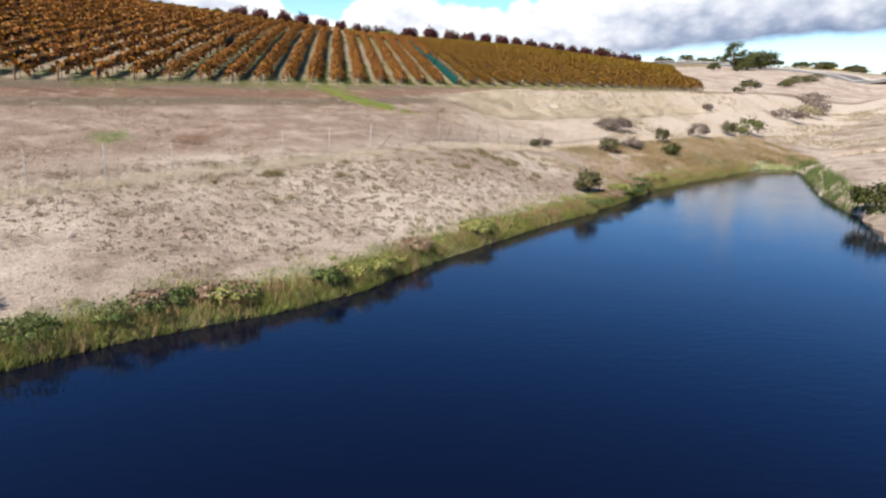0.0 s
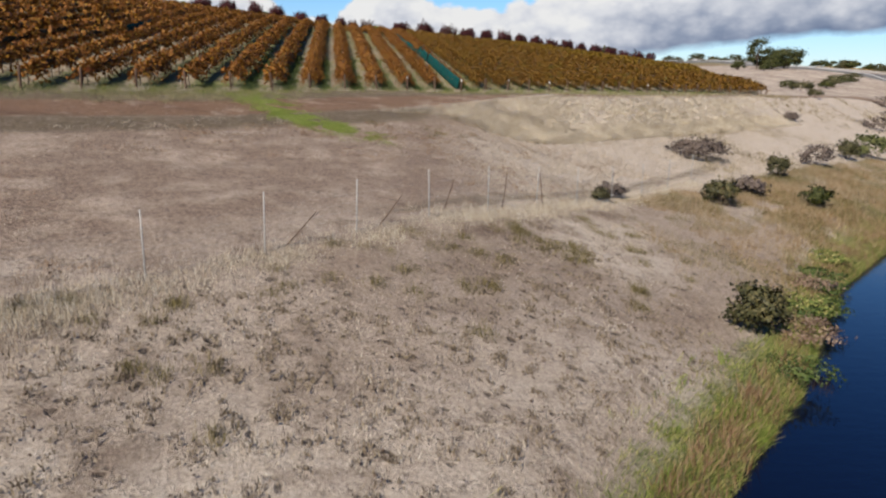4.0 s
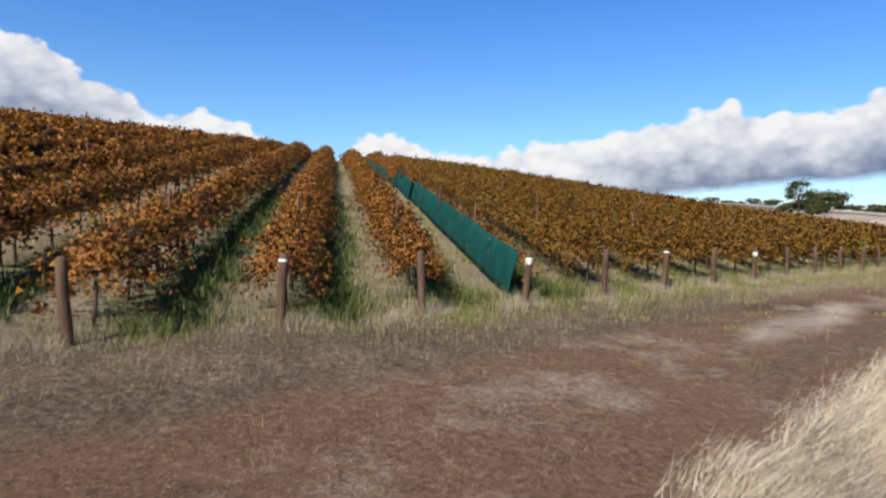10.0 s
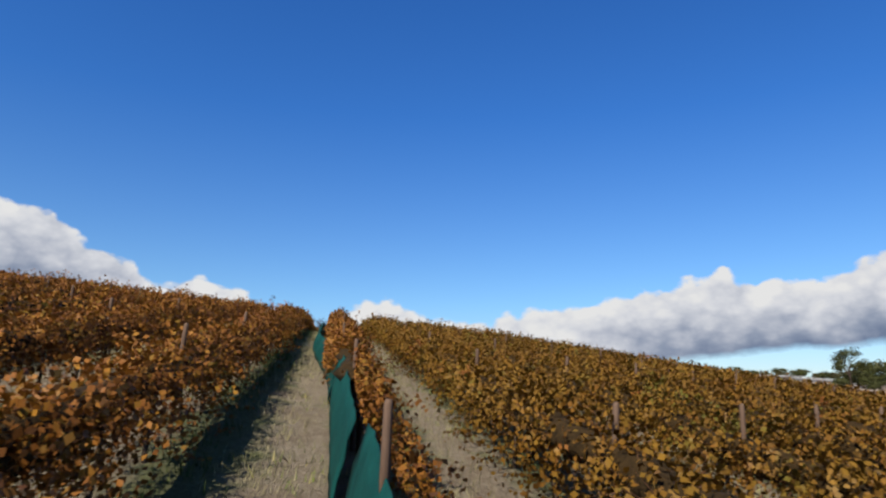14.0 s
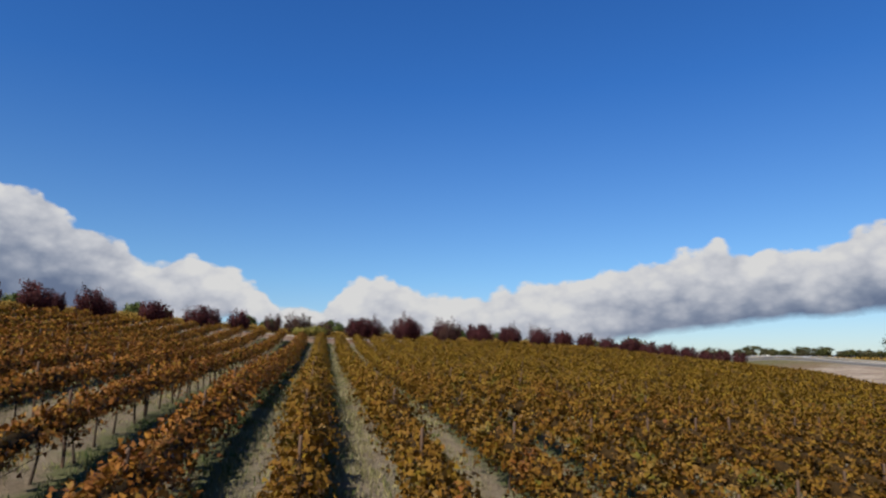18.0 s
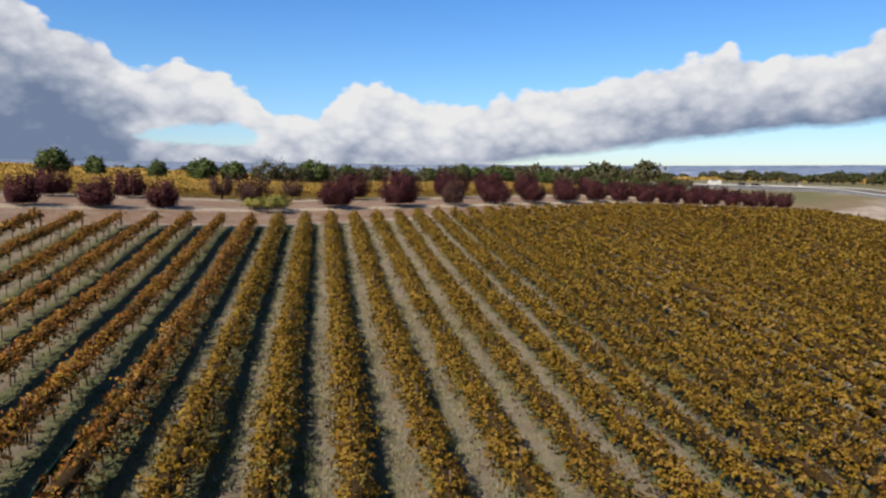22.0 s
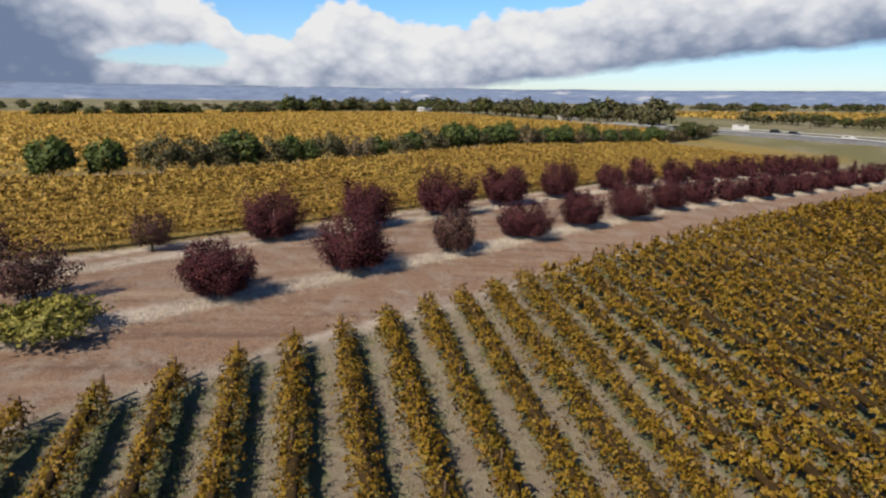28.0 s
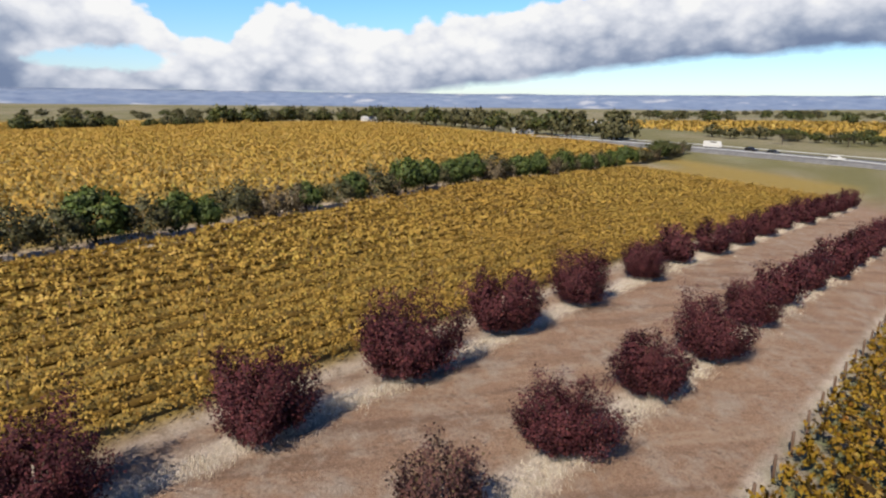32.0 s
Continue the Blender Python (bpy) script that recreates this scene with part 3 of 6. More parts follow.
def ground():
    xs, ys = axis(-75, 125, 1.25, 4700), axis(-10, 330, 1.25, 4700)
    X, Y = np.meshgrid(xs, ys)
    Zg = height(X, Y)
    s = Y - head_y(X)
    sh = s - shore_s(X)
    far = np.hypot(X, Y - 120)
    lump = np.array([noise.noise(Vector((x * 0.5, y * 0.5, 0))) for x, y in zip(X.ravel(), Y.ravel())]).reshape(X.shape)
    hump = np.array([noise.noise(Vector((x * 0.06, y * 0.06, 5))) for x, y in zip(X.ravel(), Y.ravel())]).reshape(X.shape)
    dry = ramp(sh, 1, 4)
    Zg = Zg + (0.10 * lump + 0.25 * hump) * dry * np.where(s > 0, 0.5, 1.0)
    n = len(xs)
    i = (np.arange(len(ys) - 1)[:, None] * n + np.arange(n - 1)[None, :]).ravel()
    faces = np.stack([i, i + 1, i + n + 1, i + n], 1)
    me = mesh_of("ground", np.stack([X.ravel(), Y.ravel(), Zg.ravel()], 1), faces, M_GROUND, True)
    yu = Y - row_end_y(X)
    in_rows = ramp(Y - vine_start(X), -1, 3) * (1 - ramp(yu, -1, 1)) * ramp(X, -112, -108) * (1 - ramp(X, 139, 142))
    track = ramp(s, -10.2, -7.6) * (1 - ramp(s, -3.6, -1.6)) * (1 - 0.35 * ramp(X, 0, 25))
    scuffed = np.exp(-(((X - 5.2) / 2.6) ** 2 + ((s + 5.9) / 0.8) ** 2)) + np.exp(-(((X - 9.5) / 3.0) ** 2 + ((s + 5.4) / 0.7) ** 2))
    lane = Y - 64.4 - 0.82 * X
    path = ramp(lane, 0.3, 0.9) * (1 - ramp(lane, 2.2, 3.0)) * ramp(X, -14, -8) * (1 - ramp(X, 16, 22))
    verge = np.exp(-(((X - 183) / 7) ** 2 + ((Y - 428) / 16) ** 2))
    gully = ramp(X, -2, 5) * ramp(sh, 1.5, 4) * (1 - ramp(s, -34, -30)) * (1 - ramp(X, 40, 50))
    ft, bt = Y - front_tree_y(X), Y - back_tree_y(X)
    soil2 = ramp(yu, 0, 2) * (1 - ramp(bt, 2, 4)) * (1 - 0.9 * np.exp(-(ft / 1.6) ** 2)) * (1 - 0.9 * np.exp(-(bt / 1.6) ** 2)) * (X > -130)
    patch = np.exp(-(((X + 18.2) / 2.6) ** 2 + ((Y - 83.0 + 0.6 * (X + 18.2)) / 2.6) ** 2)) + np.exp(-(((X + 13.4) / 2.6) ** 2 + ((Y - 75.2 + 0.75 * (X + 13.4)) / 1.7) ** 2))
    worn = np.exp(-(((X + 31.5) / 1.6) ** 2 + ((Y - 50.4) / 2.6) ** 2))
    spoil = np.exp(-(((X + 26.6) / 1.3) ** 2 + ((Y - 51.8) / 2.0) ** 2))
    zones = {
        "vine": in_rows,
        "scrub": np.maximum(ramp(far, 330, 450), ramp(Y - 0.6 * X, 230, 275) * ramp(X, 135, 155)) * (0.75 + 0.25 * (lump > 0)),
        "soil": np.clip(soil2 * 1.0 + 0.3 * track, 0, 1) * (1 - 0.6 * scuffed),
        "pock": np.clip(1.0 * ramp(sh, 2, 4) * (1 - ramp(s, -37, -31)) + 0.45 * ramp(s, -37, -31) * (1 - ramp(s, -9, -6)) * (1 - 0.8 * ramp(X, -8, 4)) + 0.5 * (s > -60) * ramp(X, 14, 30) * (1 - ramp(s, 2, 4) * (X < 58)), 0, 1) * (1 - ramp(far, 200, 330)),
        "red": np.clip(track * (1 - 0.8 * scuffed) + spoil, 0, 1),
        "mulch": np.clip(0.55 * path + 0.75 * ramp(s, -14.5, -11.5) * (1 - ramp(s, -9.2, -7.6)) * (1 - ramp(X, -6, -1)) + ramp(s, -4.2, -2.8) * (1 - ramp(s, 0.5, 2.0)) * (1 - ramp(X, 2, 14)) + 0.5 * ramp(X, -2, 3) * ramp(s, -8.8, -7.8) * (1 - ramp(s, -7.2, -6.2)), 0, 1),
        "weedy": in_rows * ramp(s, 35, 95),
        "brown": np.clip(ramp(s, -34, -28) * (1 - ramp(s, -11, -8)) * (1 - ramp(X, -9, 3)) * 0.85 + 0.45 * gully + 0.9 * ramp(s, -4.5, -2.5) * (1 - ramp(s, 1, 3)) * (1 - ramp(X, 8, 20)), 0, 1),
        "amber": np.clip(ramp(Y - hedge_y0(X), 3, 8) * (1 - ramp(Y, 900, 1000)) + ramp(bt, 4, 6) * (1 - ramp(Y - hedge_y0(X), -5, -3)), 0, 1) * ramp(X, -460, -440) * (1 - ramp(X, 160, 170)),
        "pale": np.clip(0.55 * scuffed + ramp(X, -6, 8) * ramp(s, -34, -30) * (1 - ramp(s, -9, -6)) + 0.28 * (1 - ramp(s, -36, -33)) * (Y < 80) * (1 - 0.8 * ramp(X, 4, 10)) + 0.6 * np.exp(-((ft + 0.7) / 0.9) ** 2) + 0.6 * np.exp(-((bt + 0.7) / 0.9) ** 2) + 0.8 * np.exp(-((Y - hedge_y0(X) + 3.3) / 1.0) ** 2), 0, 1),
        "green": np.clip((1 - ramp(sh, 1.0, 4.5)) * (sh > -1) * 0.6 * (Y < 80) + 0.55 * patch + 0.7 * worn + 0.6 * verge, 0, 1),
    }
    for k, v in zones.items():
        me.attributes.new(k, 'FLOAT', 'POINT').data.foreach_set("value", v.ravel().astype(np.float32))
    tagged(new("ground", me), "dry grassy hillside with red soil tracks and vine lanes", "ground", kind="structure")
    wx, wy = np.linspace(-160, 60, 12), np.linspace(-90, 84, 10)
    A, B = np.meshgrid(wx, wy)
    j = (np.arange(9)[:, None] * 12 + np.arange(11)[None, :]).ravel()
    wme = mesh_of("water", np.stack([A.ravel(), B.ravel(), 0 * A.ravel()], 1), np.stack([j, j + 1, j + 13, j + 12], 1), M_WATER)
    tagged(new("water", wme), "dark blue rippled water of a farm pond", "pond", kind="structure")


ground()


# ---- vine rows ----
def canopy(y0, y1, per_m, rnd, shoot=7, tuft=0.05, west=False):
    """Leaves of one row as places and directions: canes that fan out from the trellis wire, on vines about 1.8 m apart."""
    n = max(0, int((y1 - y0) * per_m / shoot))
    y = rnd.uniform(y0, max(y1, y0), n)
    ph = rnd.uniform(0, 6.28, 4)
    wob = 0.5 + 0.5 * np.sin(y * 3.49 + ph[0] + 0.8 * np.sin(y * 0.7 + ph[1]))
    vig = 0.86 + 0.20 * np.sin(y * 0.41 + ph[2]) * np.sin(y * 0.173 + ph[3])
    keep = rnd.random(n) < 0.55 + 0.5 * vig * (0.55 + 0.45 * wob)
    y, wob, vig = y[keep], wob[keep], vig[keep]
    n = len(y)
    th = rnd.uniform(-0.05, math.pi + 0.05, n) if west else rnd.uniform(-0.55, math.pi + 0.55, n)
    length = (0.66 + 0.30 * wob) * vig * rnd.uniform(0.6, 1.25, n) * (0.80 if west else 1.0)
    hang = np.where(rnd.random(n) < (0.04 if west else 0.16), 1.3, 0.42)
    dy = rnd.normal(0, 0.30, n)
    x0, z0 = rnd.normal(0, 0.12, n), (1.08 if west else 1.02) + rnd.normal(0, 0.06, n)
    turn = rnd.normal(0, 0.32, (n, 3))
    q = lambda v: np.repeat(v, shoot, 0)
    m = n * shoot
    u = rnd.uniform(0.1, 1.0, m) ** 0.75
    r = u * q(length)
    dx = q(x0) + r * np.cos(q(th)) * 0.98 + rnd.normal(0, tuft, m)
    dz = q(z0) + r * np.sin(q(th)) * 0.90 - q(hang) * u * r * np.abs(np.cos(q(th))) + rnd.normal(0, tuft, m)
    out = unit(np.stack([dx * 1.5, q(dy) * 0.6, (dz - 0.95) * 1.5 + 0.2], 1) + q(turn))
    return q(y) + r * q(dy) + rnd.normal(0, tuft, m), dx, np.maximum(dz, 0.12), out


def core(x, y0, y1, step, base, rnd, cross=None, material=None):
    """A lumpy body added inside a row: stops light, its colour holds the shade."""
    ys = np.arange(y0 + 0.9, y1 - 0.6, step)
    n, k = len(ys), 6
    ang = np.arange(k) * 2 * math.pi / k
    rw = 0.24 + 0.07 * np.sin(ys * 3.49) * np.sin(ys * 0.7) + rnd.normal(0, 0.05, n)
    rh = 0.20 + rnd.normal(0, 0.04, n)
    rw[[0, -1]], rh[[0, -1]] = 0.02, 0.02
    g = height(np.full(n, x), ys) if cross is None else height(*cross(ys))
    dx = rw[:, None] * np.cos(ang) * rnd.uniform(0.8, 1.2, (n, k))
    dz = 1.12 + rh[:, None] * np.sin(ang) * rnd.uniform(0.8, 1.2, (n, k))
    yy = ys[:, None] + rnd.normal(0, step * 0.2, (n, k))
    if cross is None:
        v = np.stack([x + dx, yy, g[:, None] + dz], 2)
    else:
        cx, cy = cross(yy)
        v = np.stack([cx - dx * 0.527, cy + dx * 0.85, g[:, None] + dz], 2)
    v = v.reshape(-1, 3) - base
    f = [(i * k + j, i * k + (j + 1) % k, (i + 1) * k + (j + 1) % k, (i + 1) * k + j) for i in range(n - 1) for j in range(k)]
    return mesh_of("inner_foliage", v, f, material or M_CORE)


def post_mesh(name, h, r, material, sides=7):
    v, f = tube([(0, 0, -0.3), (0.008, 0, h * 0.3), (-0.006, 0.006, h * 0.65), (0.01, 0, h - 0.04), (0.014, 0.01, h)], [r * 1.06, r, r * 1.03, r * 0.95, r * 0.72], sides)
    return mesh_of(name, v, f, material)


ME_END = post_mesh("end_post", 1.4, 0.085, M_POST)
ME_LINE = post_mesh("line_post", 1.78, 0.042, M_POST, 6)
ME_MARK = mesh_of("white_marker", *tube([(0, 0, 1.06), (0, 0, 1.12), (0.01, 0, 1.22)], [0.088, 0.088, 0.088], 8), M_WHITE, True)
ME_CAP = mesh_of("white_tag", *tube([(0, 0, 1.26), (0, 0, 1.31)], [0.089, 0.089], 8), M_WHITE, True)


def vine_rows():
    for k in range(-38, 51):
        x = k * ROW
        y0, y1 = float(vine_start(x)) + 0.6, float(row_end_y(x)) - 0.5
        if y1 - y0 < 6:
            continue
        near = -5 <= k <= 11
        mid = -12 <= k <= 24
        rnd = np.random.default_rng(100 + k)
        root = new("vine_row")
        root.location = (x, y0, place(x, y0))
        base = np.array(root.location)
        tagged(root, "long trellised row of autumn grapevines, rust brown leaves" if k < 1 else "long trellised row of autumn grapevines, golden olive leaves", "vine row", "vineyard rows")
        mats = [M_VINE_RUST if k < 1 else M_VINE_GOLD, M_VINE_TOP]

        def leaves(ya, yb, per_m, size, maker, bits):
            if yb - ya < 1:
                return
            y, dx, dz, out = canopy(ya, yb, per_m, rnd, bits, west=k < 0 and ya > 140)
            if k == 0:        # its lower end is wrapped in a net
                thin = ((y > 119) & ((dx > np.where(y < 127, 0.0, -0.6)) | (y > 168))) | ((y < 119) & (dx > 0.22) & (dz < 1.15) & (rnd.random(len(y)) < 0.6)) | (rnd.random(len(y)) < 0.002)
                y, dx, dz, out = y[thin], dx[thin], dz[thin], out[thin]
            if k > 9:         # the younger block to the east sprawls into its lanes
                dx = dx * 1.25
            c = np.stack([x + dx, y, height(np.full_like(y, x), y) + dz], 1) - base
            upper = y > 178 + rnd.normal(0, 16, len(y))
            me = maker("canopy", c, size, out, rnd, mats[0])
            me.materials.append(mats[1])
            me.polygons.foreach_set("material_index", (upper & (rnd.random(len(y)) < (0.35 if k < 1 else 0.85))).astype(np.int32))
            under("canopy", me, root)["kind"] = "stuff"
        if -2 <= k <= 3:      # the rows that the walk skims: small leaves on their lower half
            leaves(y0, 124, 1150, 0.042, leaf_quads, 13)
            leaves(124, 150, 1400, 0.044, leaf_tris, 13)
            leaves(150, y1, 560, 0.066, leaf_tris, 11)
        elif -5 <= k <= 6:
            leaves(y0, 150, 800, 0.055, leaf_tris, 11)
            leaves(max(y0, 150), y1, 520, 0.068, leaf_tris, 11)
        else:
            per_m, size, bits = (430, 0.080, 9) if near else ((190, 0.122, 7) if mid else (50, 0.23, 5))
            leaves(y0, 152, per_m, size, leaf_tris, bits)
            leaves(max(y0, 152), y1, per_m, size, leaf_tris, bits)
        if -4 <= k <= 4 and k != 0:      # bare reddish canes among the leaves
            n = int((140 - y0) * 34)
            p0 = np.stack([rnd.normal(0, 0.06, n), rnd.uniform(y0, 140, n), 0.95 + rnd.normal(0, 0.08, n)], 1)
            th, ln = rnd.uniform(-0.6, math.pi + 0.6, n), rnd.uniform(0.35, 0.95, n)
            p1 = p0 + np.stack([np.cos(th) * ln, rnd.normal(0, 0.3, n), np.sin(th) * ln * 0.85 - 0.1], 1)
            side = unit(np.cross(p1 - p0, rnd.normal(size=(n, 3)))) * 0.006
            v = np.stack([p0 - side, p0 + side, p1], 1)
            v[:, :, 2] += height(np.full(n, x), p0[:, 1])[:, None] - base[2]
            v[:, :, 1] -= base[1]
            under("canes", mesh_of("canes", v.reshape(-1, 3), np.arange(3 * n).reshape(n, 3), M_CANE), root, "bare reddish-brown vine canes")["kind"] = "stuff"
        cy0 = 122.0 if k == 0 else y0
        under("inner_foliage", core(x, cy0, y1, 0.8 if near else 2.0, base, rnd), root, "dark added body that stands for shade inside the row")["kind"] = "stuff"
        pieces = []
        for q in np.arange(y0 + 0.5, y1, 1.8 if near else 3.6):
            g = place(x, q) - base[2]
            jx = rnd.normal(0, 0.06)
            pieces.append(tube([(jx, q - base[1], g - 0.05), (jx * 0.3, q - base[1] + 0.06, g + 0.5), (0, q - base[1], g + 1.0)], [0.05, 0.034, 0.03], 4))
        gy = np.linspace(y0, y1, 14)
        for hz in (0.6, 1.0):
            pieces.append(tube(np.stack([0 * gy, gy - base[1], height(np.full_like(gy, x), gy) - base[2] + hz], 1), [0.022 if hz > 0.9 else 0.009] * 14, 3))
        tv, tf = joined(pieces)
        under("trunk_line", mesh_of("trunk_line", tv, tf, M_BARK), root, "gnarled dark vine trunks and trellis wire")["kind"] = "stuff"
        post = under("end_post", ME_END, root, "thick weathered timber end post", pose(0, -0.6, place(x, y0 - 0.6) - base[2], rnd.normal(0, 3.5), rnd.normal(0, 3.5), rnd.uniform(0, 360)))
        if k in (0, 4, 10):
            under("white_marker", ME_MARK, post, "white painted band on the post")
        elif k in (-2, 2):
            under("white_tag", ME_CAP, post, "small white tag at the post top")
        under("end_post", ME_END, root, "", pose(0, y1 - y0 + 0.4, place(x, y1 + 0.4) - base[2], 0, 0, 40))
        for q in np.arange(y0 + 5.5, y1 - 3, 7.2 if near else 14.4):
            under("line_post", ME_LINE, root, "", pose(rnd.normal(0, 0.03), q - base[1], place(x, q) - base[2], rnd.normal(0, 1.5), rnd.normal(0, 1.5), 0))


vine_rows()


# ---- bird nets ----
def net(x, ya, yb, profile, seed, label):
    """A long hanging net beside a row; profile gives its height above the ground along the way."""
    rnd = np.random.default_rng(seed)
    ys = np.arange(ya, yb, 0.35)
    rows_n = 6
    vs = []
    for i, y in enumerate(ys):
        h = profile(y) * (1 + 0.025 * math.sin(y * 1.3) + 0.015 * math.sin(y * 3.1 + seed))
        nx = x(y) if callable(x) else x
        g = place(nx, y)
        for j in range(rows_n):
            t = j / (rows_n - 1)
            sag = 0.12 * math.sin(t * math.pi) * (1 + 0.4 * math.sin(y * 0.5 + seed)) + 0.02 * rnd.normal()
            vs.append((nx - 0.10 - 0.16 * (1 - t) + 0.10 * t - sag * 0.5, y, g + 0.06 + h * t))
    v = np.array(vs)
    n = len(ys)
    f = np.array([(i * rows_n + j, (i + 1) * rows_n + j, (i + 1) * rows_n + j + 1, i * rows_n + j + 1) for i in range(n - 1) for j in range(rows_n - 1)])
    me = mesh_of("bird_net", v, f, M_NET, True)
    ob = new("bird_net", me)
    so = ob.modifiers.new("thick", 'SOLIDIFY')
    so.thickness = 0.02
    tagged(ob, label, "net", "bird nets")


net(0.05, 96.7, 119.0, lambda y: 1.12, 1, "dark green bird net hung along a vine row")
net(-0.1, 118.8, 127.0, lambda y: 1.12, 2, "dark green bird net hung along a vine row")
net(lambda y: -0.15 - 0.75 * float(ramp(y, 128, 142)), 126.6, 168.0, lambda y: 1.05 - 0.3 * min(1, (y - 126) / 14), 6, "dark green bird net slumped beside a vine row")
net(-0.95, 170.0, 206.0, lambda y: 0.55 + 0.15 * math.sin(y * 0.5), 3, "dark green bird net lying low beside a vine row")
net(-16.1, 100.0, 134.0, lambda y: 0.95, 4, "faded green bird net sagging along a vine row")
net(-32.2, 106.0, 116.0, lambda y: 1.3, 5, "short green bird net over a vine row")


# ---- trees ----
def crown_points(n, rx, rz, z0, clumps, rnd, flat=0.0, hollow=0.45):
    """Leaf places in clumps that fill an uneven egg, denser outside, and the ways out of the foliage."""
    d = unit(rnd.normal(size=(clumps, 3)))
    d[:, 2] = np.abs(d[:, 2]) * 1.3 - 0.55
    d = unit(d)
    rad = rnd.uniform(hollow, 0.92, clumps) ** 0.6
    cc = d * rad[:, None] * np.array([rx, rx, rz])
    cc[:, 2] += z0
    pick = rnd.integers(0, clumps, n)
    sp = rnd.normal(size=(n, 3)) * np.array([rx, rx, rz * (1 - flat)]) * (0.80 / clumps ** 0.42) * rnd.uniform(0.7, 1.25, clumps)[pick][:, None]
    pts = cc[pick] + sp
    out = unit(unit(pts - np.array([0, 0, z0 - 0.2 * rz])) * 0.8 + unit(sp) * 0.8)
    return pts, cc, out


def vase_points(n, rx, h, z0, branches, rnd):
    """Leaf places along branches that fan up and out of a short trunk into a round ragged crown."""
    az = rnd.uniform(0, 2 * math.pi, branches)
    el = np.arcsin(rnd.uniform(-0.02, 1.0, branches))
    ph = rnd.uniform(0, 6.28, 4)
    lobes = 0.12 * np.sin(2 * az + ph[0]) + 0.12 * np.sin(3 * az + 4 * el + ph[1]) + 0.09 * np.sin(5 * az - 5 * el + ph[2])
    reach = (rnd.uniform(0.84, 0.98, branches) + 0.16 * (rnd.random(branches) < 0.12)) * (0.93 + lobes)
    rz = h - z0
    tip = np.stack([np.cos(az) * np.cos(el) ** 0.6 * rx * reach, np.sin(az) * np.cos(el) ** 0.6 * rx * reach, z0 + 0.30 * rz + np.sin(el) * 0.68 * rz * reach], 1)
    start = tip * (0.10, 0.10, 0) + np.array([0, 0, z0])
    pick = rnd.integers(0, branches, n)
    u = rnd.uniform(0.05, 1.0, n)[:, None] ** 0.48
    bow = np.array([0, 0, -0.22 * rz]) * (u * (1 - u) * 4) * np.cos(el)[pick][:, None]
    wide = 0.30 * (1.1 - 0.45 * u) * rx / 2.6 * np.array([1, 1, 0.8])
    pts = start[pick] + (tip - start)[pick] * u + bow + rnd.normal(size=(n, 3)) * wide
    turn = rnd.normal(0, 0.42, (branches, 3))
    out = unit(unit(pts - np.array([0, 0, z0 + 0.25 * rz])) + turn[pick])
    return pts, tip, out


def tree(name, label, category, group, h, rx, n, size, leafmat, seed, clumps=46, trunk_h=1.1, trunk_r=0.11, limb_n=9, flat=0.0, barkmat=None, vase=False):
    rnd = np.random.default_rng(seed)
    root = new(name)
    tagged(root, label, category, group)
    rz = (h - trunk_h * 0.75) / 2
    if vase:
        pts, cc, out = vase_points(n, rx, h, trunk_h, clumps, rnd)
    else:
        pts, cc, out = crown_points(n, rx, rz, trunk_h * 0.75 + rz, clumps, rnd, flat)
    pts[:, 2] = np.maximum(pts[:, 2], (trunk_h * 0.8 if vase else 0.15) + 0.15 * rnd.random(n))
    under("crown", leaf_tris("crown", pts, size, out, rnd, leafmat, 0.45), root)
    tv, tf = tube([(0, 0, -0.3), (0.03, 0.02, trunk_h * 0.5), (0.0, 0.05, trunk_h), (0.05, 0.0, trunk_h + rz * 0.9)], [trunk_r * 1.25, trunk_r, trunk_r * 0.9, trunk_r * 0.4], 8)
    under("trunk", mesh_of("trunk", tv, tf, barkmat or M_BARK, True), root)
    for i in rnd.choice(clumps, limb_n, replace=False):
        e = cc[i]
        lv, lf = tube([(0, 0.03, trunk_h * 0.85), (e[0] * 0.45, e[1] * 0.45, trunk_h + (e[2] - trunk_h) * 0.55), tuple(e)], [trunk_r * 0.5, trunk_r * 0.3, trunk_r * 0.1], 5)
        under("limb", mesh_of("limb", lv, lf, M_BARK if vase else barkmat or M_BARK), root)
    return root


def set_out(made, x, y, turn, sx=1.0, sz=1.0, first=False):
    m = pose(x, y, place(x, y) - 0.05, 0, 0, turn)
    ob = made if first else copy_thing(made, m)
    ob.matrix_basis = m @ Matrix.Diagonal((sx, sx, sz, 1))
    return ob


